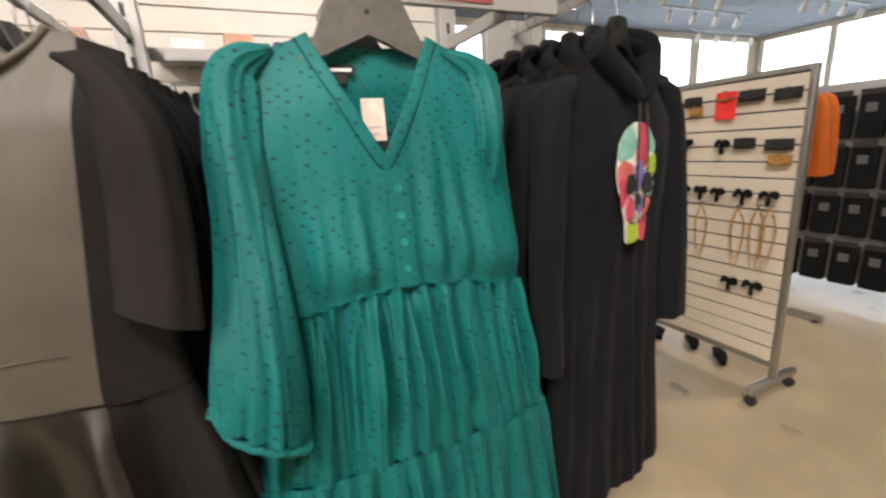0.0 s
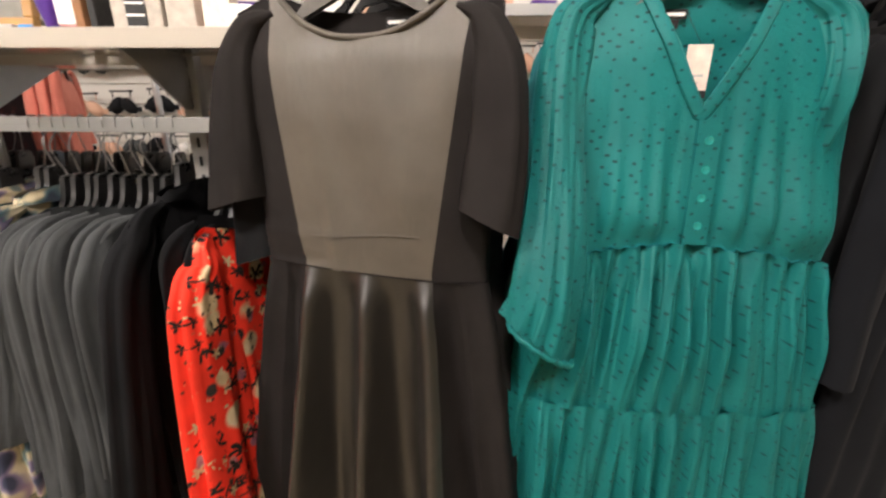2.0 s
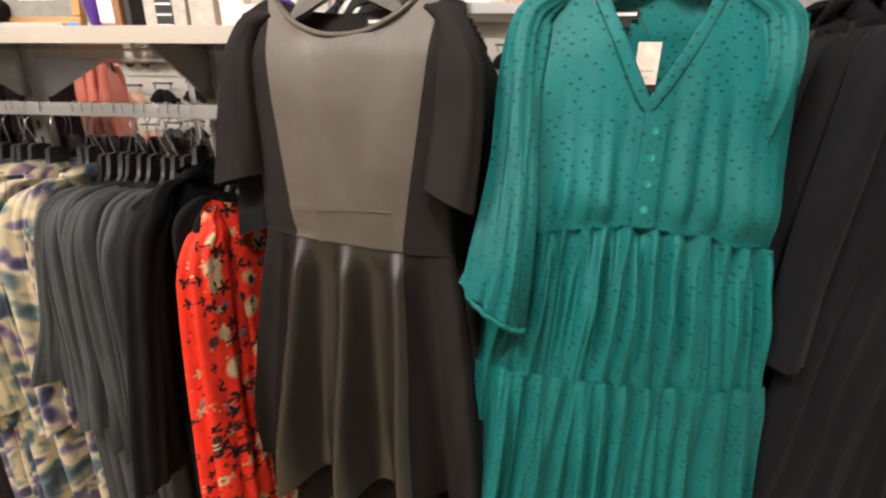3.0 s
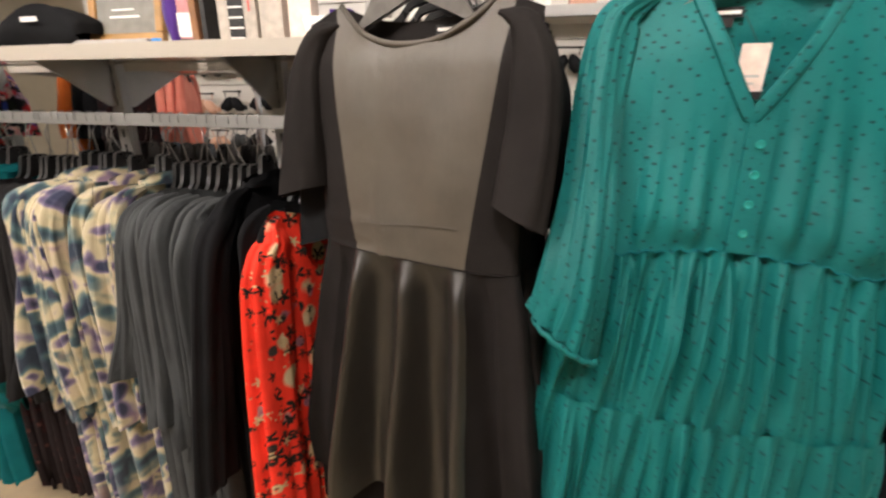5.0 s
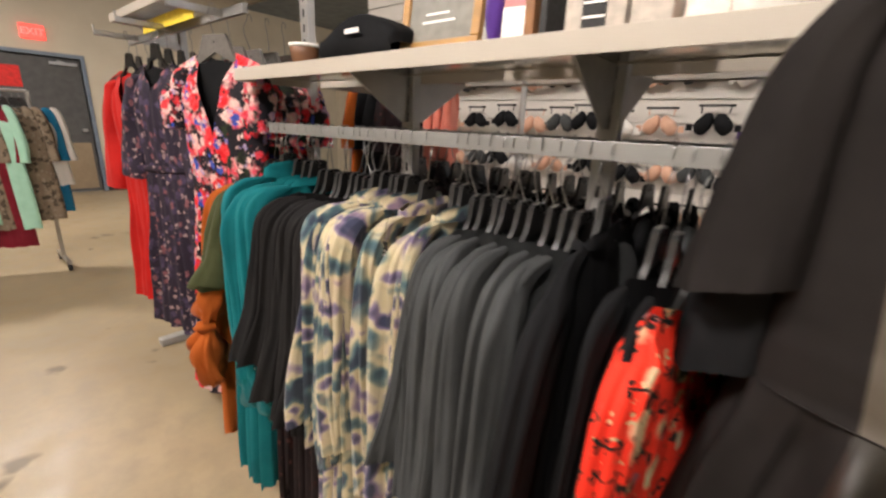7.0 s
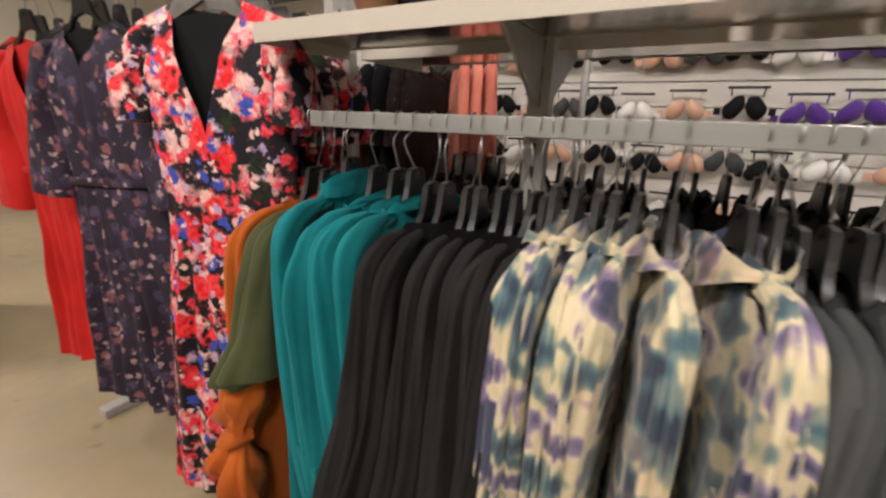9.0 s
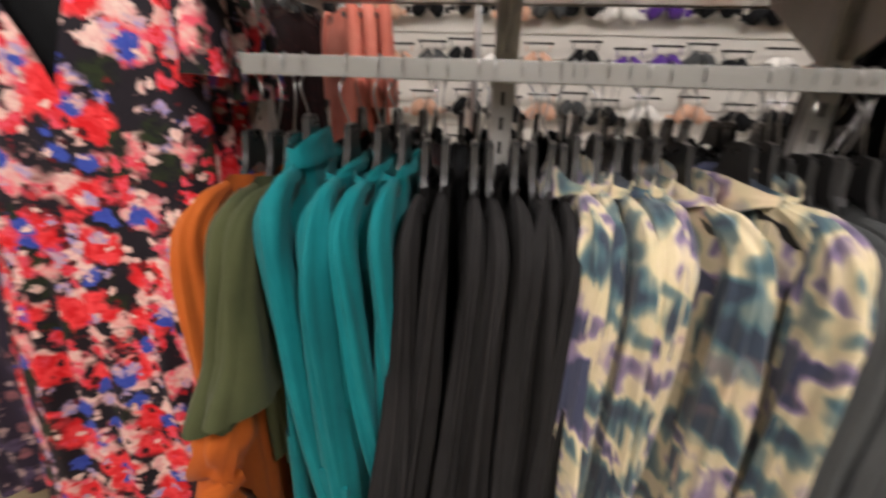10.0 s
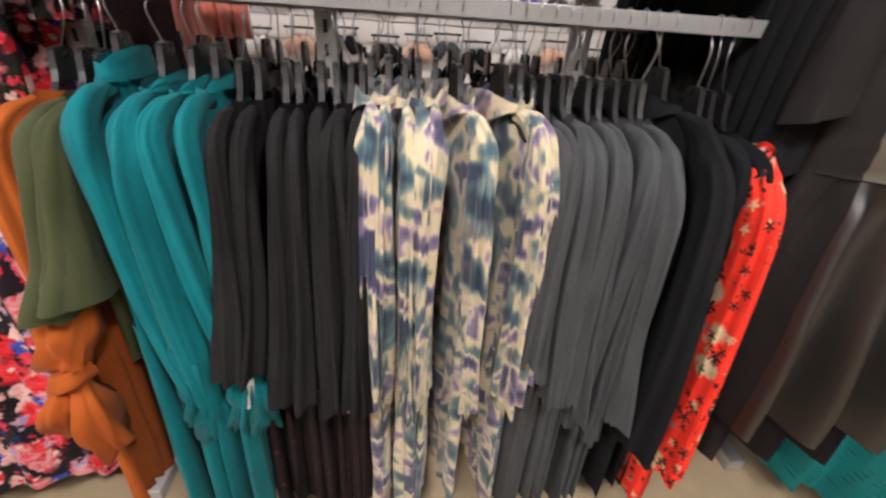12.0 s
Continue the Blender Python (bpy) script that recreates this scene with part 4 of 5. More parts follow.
        sleeve = tube(paths[sx], [(0, 0.006), (0.12, 0.020), (0.22, 0.030), (0.34, 0.035 * slim), (0.6, 0.040 * slim), (0.85, 0.047 * slim), (1, 0.053 * slim)], [(0, 0.008), (0.12, 0.022), (0.6, 0.040), (0.85, 0.044), (1, 0.036)], 48 if full else 12, 56 if full else 12, 0.5, 3.3 + sx, 7)
        for v in sleeve.verts:
            v.co.z += tilt(v.co.x) * smooth01(-0.36, -0.54, v.co.z)
        part("sleeve", sleeve, mat, d, "three-quarter sleeve with gathered cuff", True)
        if full:
            part("cuff", loop([(c.x + 0.054 * slim * math.cos(a), c.y + 0.037 * math.sin(a), c.z - 0.002 + tilt(c.x + 0.054 * slim * math.cos(a)) + 0.002 * math.sin(14 * a)) for a in np.linspace(0, 2 * math.pi, 40)], 0.0055, 6, 80), "dot", d, "elasticated cuff", True)
    return d


# the hooded dress
def hooded_dress(m, full):
    d = thing("hooded_dress", "black hooded jersey dress with a colourful front print" if full else "black hooded jersey dress hanging behind its twin", "dress", m, "hooded dresses")
    mat = "navy" if full else "black"
    w0 = 0.205
    width = lambda z: curve_at([(-1.2, 0.25), (-0.7, 0.215), (-0.42, 0.195), (-0.2, 0.21), (0.0, w0)], z)
    body = lambda z: curve_at([(-1.2, 0.05), (-0.5, 0.035), (-0.2, 0.045), (0.0, 0.03)], z)
    top = necks(0.09, 0.085, 0.01, 1.3, 0.42)(w0)
    depth = stand(0.09, w0, 0.42, body, 0.085, 0.01, 1.3)
    low = lambda u, side: -1.10 + 0.02 * noise.noise((u * 5, side, 2))
    fold = lambda u, z, side, s: 0.020 * smooth01(-0.25, -0.7, z) * noise.noise((u * 6, side * 4, z * 0.8)) + 0.005 * noise.noise((u * 4, side, z * 6))
    part("body", shell(top, low, width, depth, fold, 60 if full else 24, 44 if full else 16), mat, d, "black jersey body", True)
    part("hood", tube([(-0.085, -0.02, -0.01), (-0.078, -0.006, 0.022), (0, 0.040, 0.034), (0.078, -0.006, 0.022), (0.085, -0.02, -0.01), (0.03, -0.056, -0.07), (0.004, -0.062, -0.10)],
                      [(0, 0.008), (0.4, 0.011), (0.7, 0.010), (1, 0.006)], [(0, 0.020), (0.4, 0.036), (0.7, 0.022), (1, 0.010)], 26, 36, 0.6, 2.0, 8), mat, d, "folded hood", True)
    part("hood_left", tube([(-0.085, -0.02, 0.0), (-0.03, -0.058, -0.07), (-0.004, -0.062, -0.10)], [(0, 0.02), (1, 0.010)], [(0, 0.03), (1, 0.012)], 12, 14, 0.2, 5.0), mat, d, "", True)
    if full:
        for sx in (-1, 1):
            part("drawstring", loop([(sx * 0.012, -0.068, -0.10), (sx * 0.018, -0.074, -0.2), (sx * 0.014, -0.073, -0.33)], 0.0022, 6, 20), "rubber", d, smooth=True)
    for sx in (-1, 1):
        part("sleeve", long_sleeve(sx, w0 + 0.015, 0.62, 0.0, -0.02, w0 + 0.03, [(0, 0.006), (0.15, 0.018), (0.35, 0.034), (1, 0.034)], [(0, 0.010), (0.3, 0.042), (1, 0.035)], 0.3, sx * 4.1), mat, d, "long jersey sleeve", True)
    if full:
        pr = thing("printed_graphic", "", "")
        pr.parent = d
        def on_skull(x, z):
            """Pull a place inside the outline of a cranium over a narrower jaw."""
            half = curve_at([(-0.405, 0.030), (-0.345, 0.036), (-0.315, 0.052), (-0.25, 0.068), (-0.19, 0.064), (-0.155, 0.040), (-0.143, 0.012)], z)
            return (max(-half, min(half, x)), max(-0.405, min(-0.143, z)))
        patches = [("paper", 0.0, -0.235, 0.08, 0.095), ("paper", 0.0, -0.355, 0.05, 0.055), ("mintp", -0.040, -0.185, 0.036, 0.040), ("pinkp", 0.020, -0.190, 0.022, 0.055), ("mintp", 0.052, -0.180, 0.016, 0.030),
                   ("coralp", -0.042, -0.250, 0.032, 0.028), ("pinkp", -0.050, -0.290, 0.022, 0.030), ("limep", 0.056, -0.235, 0.020, 0.022), ("lilacp", 0.006, -0.258, 0.018, 0.034), ("mintp", 0.055, -0.290, 0.018, 0.018),
                   ("coralp", 0.034, -0.325, 0.020, 0.020), ("pinkp", -0.024, -0.330, 0.014, 0.030), ("lilacp", 0.010, -0.320, 0.012, 0.020), ("limep", -0.018, -0.385, 0.030, 0.026), ("pinkp", 0.024, -0.375, 0.018, 0.030),
                   ("blackcard", -0.028, -0.272, 0.017, 0.023), ("blackcard", 0.032, -0.274, 0.019, 0.025), ("blackcard", 0.002, -0.308, 0.008, 0.013)]
        for k, (mm, cx, cz, rx, rz) in enumerate(patches):
            rim = [on_skull(cx + rx * math.cos(a) * (1 + 0.12 * math.sin(3 * a + k)), cz + rz * math.sin(a) * (1 + 0.10 * math.cos(4 * a + k))) for a in np.linspace(0, 2 * math.pi, 28)[:-1]]
            part("colour_patch", polygon(rim, (1, 0, 0), (0, 0, 1), 0.0010, (0, -0.0580 - 0.0006 * k, 0)), mm, pr)
        for k in range(5):
            part("colour_patch", box(-0.026 + 0.012 * k, -0.023 + 0.012 * k, -0.0705, -0.0695, -0.362, -0.342), "blackcard", pr)
    return d


for nm, col in (("mintp", (0.35, 0.75, 0.62)), ("pinkp", (0.85, 0.10, 0.16)), ("limep", (0.55, 0.75, 0.06)), ("lilacp", (0.30, 0.25, 0.62)), ("coralp", (0.88, 0.22, 0.20)), ("orangep", (0.85, 0.35, 0.05))):
    M[nm] = plastic(nm + "_ink", tuple(c * 0.62 for c in col), 0.8)


# a dress shown face-out: floral, dark floral and red ones share this cut
def wrap_dress(m, mat, label, group, length, v=0.2, sleeve=0.3, full=True, lining="black", flare=0.30, tie=True, out=0.045):
    d = thing("wrap_dress", label, "dress", m, group)
    w0 = 0.205
    width = lambda z: curve_at([(-1.5, flare + 0.05), (-0.9, flare - 0.02), (-0.46, 0.195), (-0.25, 0.21), (0.0, w0)], z)
    body = lambda z: curve_at([(-1.5, 0.08), (-0.46, 0.04), (-0.2, 0.05), (0.0, 0.03)], z)
    top = necks(0.1, v, 0.02, 0.95, 0.36)(w0)
    depth = stand(0.1, w0, 0.36, body, v, 0.02, 0.95)
    low = lambda u, side: -length + 0.015 * noise.noise((u * 6, side, 2))
    fold = lambda u, z, side, s: 0.040 * smooth01(-0.42, -0.9, z) * noise.noise((u * 7, side * 4, z * 0.6)) + 0.008 * noise.noise((u * 7, side, z * 5))
    part("body", shell(top, low, width, depth, fold, 64 if full else 20, 50 if full else 16), mat, d, "", True)
    part("lining", shell(lambda u, side: -0.02 - 0.02 * abs(u), lambda u, side: -0.45, lambda z: 0.13, lambda u, z, side: 0.012 * (1 - u * u), lambda u, z, side, s: 0.0, 8, 8), lining, d, "dark inner lining", True)
    if tie:
        part("waist_tie", tube([(u * width(-0.44) * 1.01, -depth(u, -0.44, -1) - 0.006, -0.44 + 0.008 * u) for u in np.linspace(-0.97, 0.97, 12)], [(0, 0.014)], [(0, 0.005)], 8, 26), mat, d, "narrow waist tie", True)
    for sx in (-1, 1):
        part("sleeve", long_sleeve(sx, w0 + 0.015, sleeve, 0.0, -0.02, w0 + out, [(0, 0.008), (0.2, 0.026), (0.45, 0.044), (1, 0.035 + 0.8 * out)], [(0, 0.010), (0.3, 0.04), (1, 0.055)], 0.35, sx * 2.2 + length), mat, d, "loose sleeve", True)
    return d


def hang(make, x, y, z, spin, arm_z, grey, *a):
    make(pose(x, y, z, 0, 0, spin), *a)
    hanger(pose(x, y, z, 0, 0, spin), arm_z + 0.012 - z, grey)


GX, TX, HX = -0.335, 0.205, 0.76
face_out(GX, 0.62, 1.10, 1.668)
face_out(TX, 0.62, 1.10, 1.668)
face_out(HX, 0.62, 1.12, 1.668)
face_out(GX, 1.12, 1.62, 1.668)
part_bar = solid("end_frame", box(0.665, 0.86, 1.10, 1.13, 0.0, 1.70, 0.004), "greysteel", "grey steel end frame of the fixture", "end frame")
hang(panel_dress, GX, 0.685, 1.522, -9, 1.668, True, True)
for k in range(6):
    hang(panel_dress, GX + 0.006 + 0.004 * k, 0.750 + 0.055 * k, 1.522 - 0.01, -6 + 2 * k, 1.668, False, False)
for k in range(6):
    hang(panel_dress, GX + 0.004 * k, 1.19 + 0.075 * k, 1.512, 184 - 3 * k, 1.668, False, False)
hang(tiered_dress, TX, 0.700, 1.535, -2, 1.668, True, True)
for k in range(4):
    hang(tiered_dress, TX + 0.006 * k, 0.775 + 0.06 * k, 1.52, 3 - 3 * k, 1.668, False, False)
hang(hooded_dress, HX, 0.715, 1.525, 8, 1.668, False, True)
for k in range(5):
    hang(hooded_dress, HX - 0.012 * k, 0.785 + 0.062 * k, 1.525, 5 - 4 * k, 1.668, False, False)

# face-out dresses at the next bay
for x, y in ((-2.27, 0.72), (-2.78, 0.70), (-3.24, 0.72)):
    face_out(x, y, 0.90, 1.70)
hang(wrap_dress, -2.22, 0.84, 1.555, 16, 1.70, True, "floral", "black wrap dress printed with red, pink and blue flowers", "floral dresses", 1.42, 0.29, 0.22, True, "black", 0.30, False, 0.008)
for k in range(4):
    hang(wrap_dress, -2.26, 0.92 + 0.07 * k, 1.53, 10 - 4 * k, 1.70, True, "floral", "floral wrap dress hanging behind its twin", "floral dresses", 1.40, 0.2, 0.24, False, "black", 0.30, False, 0.008)
hang(wrap_dress, -2.71, 0.80, 1.545, 12, 1.70, False, "darkfloral", "navy-black wrap dress with muted small flowers", "dark floral dresses", 1.22, 0.12, 0.45)
for k in range(3):
    hang(wrap_dress, -2.78, 0.87 + 0.05 * k, 1.54, 6 - 4 * k, 1.70, False, "darkfloral", "dark floral dress hanging behind its twin", "dark floral dresses", 1.16, 0.12, 0.45, False)
hang(wrap_dress, -3.16, 0.82, 1.54, 12, 1.70, False, "red", "bright red crepe wrap dress with peplum waist", "red dresses", 1.21, 0.26, 0.55, True, "red", 0.25)
for k in range(3):
    hang(wrap_dress, -3.24, 0.88 + 0.05 * k, 1.54, 4 - 3 * k, 1.70, False, "red", "bright red crepe dress hanging behind its twin", "red dresses", 1.15, 0.22, 0.55, False, "red", 0.25)


# garments hung sideways along the rail
def rail_garment(x, mat, label, group, hem, cuff, spin=0.0, collar=False, flare=1.0, skirt=None, ref=1.145, wide=1.0, seed=0.0, body_w=0.20, thin=0.020, cuff_y=-0.02, tab=False, wrinkle=0.3, fine=1.0, name="hanging_dress", full_y=0.018, stand_up=0.018, bell=1.0, rolled=False, neck=0.085, reach=0.0):
    """hem, cuff: heights above the floor; flare: how much the sleeve opens; skirt: a second cloth below the waist."""
    ref += 0.007 * noise.noise((seed * 1.7, 3.3, 0.4))
    x += 0.006 * noise.noise((seed * 1.9, 6.3, 2.4))
    m = pose(x, RAIL_Y + 0.006 * noise.noise((seed * 2.1, 1.3, 7.4)), ref, 0, 0, -90 + spin)
    d = thing(name, label, "dress" if "dress" in label else "cardigan" if "cardigan" in label else "top", m, group)
    w0 = 0.205
    width = lambda z: curve_at([(-1.0, body_w * 1.12), (-0.5, body_w * 1.04), (-0.2, body_w), (0.0, w0)], z)
    body = lambda z: curve_at([(-0.9, full_y), (-0.5, full_y * 0.9), (-0.15, thin), (0.0, thin * 0.8)], z)
    dip = 0.06 + 1.4 * (neck - 0.085)
    top = necks(neck, dip, dip * 0.2, 1.6, 0.28)(w0)
    depth = stand(neck, w0, 0.28, body, dip, dip * 0.2, 1.6)
    end = hem - ref
    mid = end if skirt is None else -0.42
    fold = lambda u, z, side, s: 0.034 * smooth01(-0.1, -0.5, z) * (abs(noise.noise((u * 9 + seed, side * 4, z * 0.8))) - 0.2) + 0.005 * noise.noise((u * 6, side + seed, z * 7))
    part("body", shell(top, lambda u, side: mid + 0.05 * noise.noise((u * 3 + seed, side, 1)), width, lambda u, z, side: depth(u, z, side) if abs(u) < 0.9 else max(depth(u, z, side), 0.45 * body(z) * smooth01(-0.05, -0.3, z)), fold, int(34 * fine), int(26 * fine)), mat, d, "", True)
    if skirt:
        sd = lambda u, z, side: full_y * 1.0 * max(0.0, 1 - abs(u) ** 8) ** 0.5
        sf = lambda u, z, side, s: 0.022 * (0.3 + s) * noise.noise((u * 14 + seed, side * 4, z * 1.0))
        part("skirt", shell(lambda u, side: mid + 0.01, lambda u, side: end + 0.03 * noise.noise((u * 4, side, seed)), lambda z: body_w * (1.04 + 0.12 * smooth01(mid, end, z)), sd, sf, 44, 18), skirt, d, "gathered skirt", True)
    if collar:
        part("collar", shell(lambda u, side: stand_up - 0.012 * u * u + 0.006 * side, lambda u, side: -0.012 - 0.05 * (1 - abs(u)) * (side < 0), lambda z: 0.098 - 0.25 * z * (z > 0), lambda u, z, side: 0.026 * math.sqrt(max(0, 1 - u * u)) + 0.25 * max(0.0, 0.02 - z) * (side < 0), lambda u, z, side, s: 0.004 * noise.noise((u * 5, seed, s * 3)), 20, 8), mat, d, "soft folded collar", True)
    zs = -0.2 * 0.10
    drop = (ref + zs) - cuff
    for sx in (1, -1):
        r1, r2 = noise.noise((seed, sx, 0.5)), noise.noise((seed + 9.1, sx, 2.5))
        tip = w0 + 0.022 * flare + 0.016 * r1 + reach
        sway, low_z = cuff_y * 0.4 + 0.050 * r2, zs - drop + 0.06 * r1
        line = [(min(neck + 0.015, 0.172), 0.0, -0.016), (max(0.158, min(neck + 0.025, 0.186)), 0.0, -0.036), (0.196, 0.0, -0.070), (0.209 + reach * 0.5, sway * 0.15, -0.15), ((0.209 + tip) / 2 + 0.006 * r2 + reach * 0.4, sway * 0.5, (low_z - 0.15) / 2), (tip, sway, low_z)]
        part("sleeve", tube([(sx * p, q, r) for p, q, r in line],
                            [(0, 0.010), (0.2, 0.026), (0.4, 0.036), (0.6, 0.040 * wide), (0.8, 0.042 * wide), (1, 0.044 * wide * flare)],
                            [(0, 0.008), (0.2, 0.0135), (0.4, 0.0172 * wide), (0.6, 0.0182 * wide), (0.8, 0.0182 * wide * (0.5 + 0.5 * bell)), (1, 0.0186 * wide * bell)],
                            int((40 if sx > 0 else 14) * fine), int((36 if sx > 0 else 14) * fine), wrinkle * 1.25, seed + sx, 2.6 + 3 * wrinkle), mat, d, "", True)
        if rolled and sx > 0:
            part("rolled_cuff", tube([(tip - 0.004, sway, low_z + 0.03), (tip + 0.002, sway, low_z - 0.02), (tip - 0.012, sway * 0.8, low_z - 0.09), (tip - 0.03, sway * 0.6, low_z - 0.15)], [(0, 0.030), (0.3, 0.046), (0.7, 0.044), (1, 0.030)], [(0, 0.018), (0.3, 0.027), (0.7, 0.026), (1, 0.016)], 44, 26, 0.75, seed * 1.3, 9), mat, d, "rumpled gathered cuff", True)
        if tab and sx > 0:
            part("sleeve_tab", box(tip + 0.030, tip + 0.048, sway - 0.012, sway + 0.010, low_z + 0.03, low_z + 0.12, 0.003), mat, d, "buttoned sleeve tab")
    hanger(m @ Matrix.Translation((0, 0, -0.016)), RAIL_Z + 0.014 - ref + 0.016, False)
    return d


RND = random.Random(5)
# rust, olive
rust = rail_garment(-1.935, "rust", "rust-orange knit dress with a knotted tie front", "rust dresses", 0.24, 0.74, 2, seed=1.0, body_w=0.24)
part("tie_upper", tube([(0.235, 0.028, -0.30), (0.258, 0.026, -0.36), (0.272, 0.016, -0.425), (0.278, 0.012, -0.445)], [(0, 0.03), (0.4, 0.040), (0.8, 0.026), (1, 0.016)], [(0, 0.035), (0.4, 0.040), (0.8, 0.030), (1, 0.022)], 28, 20, 0.7, 3.0, 10), "rust", rust, "gathered rust-orange tie", True)
part("tie_knot", tube([(0.262, 0.040, -0.452), (0.292, 0.016, -0.458), (0.270, -0.014, -0.462)], [(0, 0.014), (0.5, 0.024), (1, 0.014)], [(0, 0.014), (0.5, 0.022), (1, 0.014)], 18, 14, 0.5, 6.0, 6, cap=True), "rust", rust, "knot of the tie", True)
part("tie_end", tube([(0.276, 0.020, -0.465), (0.292, 0.030, -0.54), (0.286, 0.034, -0.62), (0.270, 0.030, -0.675)], [(0, 0.014), (0.3, 0.040), (0.8, 0.030), (1, 0.006)], [(0, 0.012), (0.3, 0.026), (0.8, 0.024), (1, 0.006)], 28, 22, 0.7, 8.0, 9), "rust", rust, "hanging end of the tie", True)
part("tie_end", tube([(0.280, 0.000, -0.465), (0.296, -0.010, -0.53), (0.290, -0.020, -0.60)], [(0, 0.014), (0.4, 0.034), (1, 0.008)], [(0, 0.012), (0.4, 0.022), (1, 0.008)], 28, 18, 0.7, 11.0, 9), "rust", rust, "hanging end of the tie", True)
for k, x in enumerate((-1.893, -1.860)):
    rail_garment(x, "olive", "olive-green knit top with wide short sleeves", "olive tops", 0.62, 0.83, 4 - 3 * k, flare=1.55, wide=1.25, seed=4.0 + k, body_w=0.17, wrinkle=0.12, bell=1.7, name="hanging_shirt")
# teal
for k, x in enumerate((-1.822, -1.757, -1.700, -1.665)):
    rail_garment(x, "teal", "teal woven shirt dress with tabbed long sleeves", "teal shirt dresses", 0.18, (0.62, 0.60, 0.64, 0.63)[k], (6, 3, -2, 2)[k], collar=True, stand_up=0.034 if k == 0 else 0.010, skirt="teal", seed=8.0 + 1.7 * k, wide=(1.15, 1.45, 0.95, 0.85)[k], cuff_y=0.10, ref=1.165 if k else 1.175, body_w=0.235, tab=k < 2, wrinkle=0.22, rolled=True)
# black tops with wide sleeves over dark lace skirts
for k, x in enumerate((-1.622, -1.592, -1.546, -1.520, -1.480, -1.456, -1.420, -1.400)):
    rail_garment(x, "softblack", "black jersey dress with flared sleeves and dark lace-print skirt", "black flared-sleeve dresses", 0.15, 0.645 - 0.014 * k + 0.03 * (k % 3 == 1), RND.uniform(-8, 8), flare=1.7, seed=20 + 2.3 * k, wide=0.88, bell=1.75, skirt="lace", body_w=0.20, thin=0.017, wrinkle=0.26, fine=0.85)
# tie-dye
for k, (x, spin) in enumerate(((-1.386, 3), (-1.353, -2), (-1.322, 2), (-1.294, 1), (-1.262, -3), (-1.215, 9), (-1.130, 14), (-1.098, 2))):
    rail_garment(x, "tiedye", "cream, navy and lavender tie-dye fleece top", "tie-dye tops", 0.15, 0.60 - 0.05 * (k % 3), spin, collar=True, seed=40 + 3.1 * k, wide=1.05, ref=1.160, body_w=0.215, wrinkle=0.5, flare=0.9)
# charcoal
for k, x in enumerate((-1.070, -1.040, -1.012, -0.985, -0.955, -0.925, -0.895, -0.862, -0.832)):
    rail_garment(x, "charcoal", "charcoal jersey cardigan with pointed drape front", "charcoal cardigans", 0.17 if k % 3 else 0.12, 0.64 - 0.026 * k + 0.05 * (k % 3 == 1), RND.uniform(-8, 8), flare=1.3, seed=60 + 2.9 * k, wide=1.5 if k == 7 else 1.1, body_w=0.235, thin=0.018, wrinkle=0.25, fine=0.9)
# black, then the red print
for k, x in enumerate((-0.796, -0.706, -0.680)):
    rail_garment(x, "black", "plain black jersey top", "black jersey tops", 0.15, 0.45, (5, -3, 2)[k], seed=90 + k, reach=(0.075, 0.0, 0.0)[k], wide=(1.25, 0.72, 0.72)[k], body_w=(0.225, 0.20, 0.20)[k], collar=k == 0, ref=(1.170, 1.138, 1.134)[k], fine=0.85, thin=0.024, neck=0.085 if k == 0 else 0.11)
rail_garment(-0.638, "redprint", "red dress with cream and black novelty print", "red print dresses", 0.14, 0.33, -6, seed=97.0, reach=0.022, cuff_y=0.06, wide=1.7, bell=1.35, body_w=0.235, thin=0.03, full_y=0.04, ref=1.134, wrinkle=0.25, fine=1.3, neck=0.178)


# ---------- on the main shelf ----------
TOP = 1.4905
riser = solid("riser_block", box(-1.47, -1.20, 0.96, 1.07, TOP, 1.528, 0.002), "greycard", "low grey card riser under the picture frame", "riser")
fr = thing("picture_frame", "honey-oak picture frame with grey mat, leaning on the shelf", "picture frame", pose(-1.345, 1.035, 1.529, -8, 0, 0))
FW, FH, FB = 0.135, 0.31, 0.026
part("rail_bottom", box(-FW, FW, -0.012, 0.010, 0.0, FB, 0.004), "oak", fr)
part("rail_top", box(-FW, FW, -0.012, 0.010, FH - FB, FH, 0.004), "oak", fr)
for sx in (-1, 1):
    part("stile", box(min(sx * FW, sx * (FW - FB)), max(sx * FW, sx * (FW - FB)), -0.012, 0.010, FB, FH - FB, 0.004), "oak", fr)
part("mat_board", box(-FW + FB, FW - FB, -0.004, 0.004, FB, FH - FB), "matgrey", fr, "grey mat board")
part("print_bar", box(-0.06, 0.05, -0.0055, -0.0045, 0.07, 0.076), "paper", fr)
part("print_bar", box(-0.05, 0.03, -0.0055, -0.0045, 0.09, 0.095), "paper", fr)


def carton(x, y, w, d, h, mat, label, category="box", spin=0, lid=True, z=TOP):
    c = thing("display_box" if category == "box" else category.replace(" ", "_"), label, category, pose(x, y, z, 0, 0, spin), "shelf goods")
    part("carton", box(-w / 2, w / 2, -d / 2, d / 2, 0, h, 0.002), mat, c)
    if lid:
        part("flap", box(-w / 2 - 0.0008, w / 2 + 0.0008, -d / 2 - 0.0012, d / 2 + 0.0008, h * 0.86, h + 0.001, 0.001), mat, c)
    return c


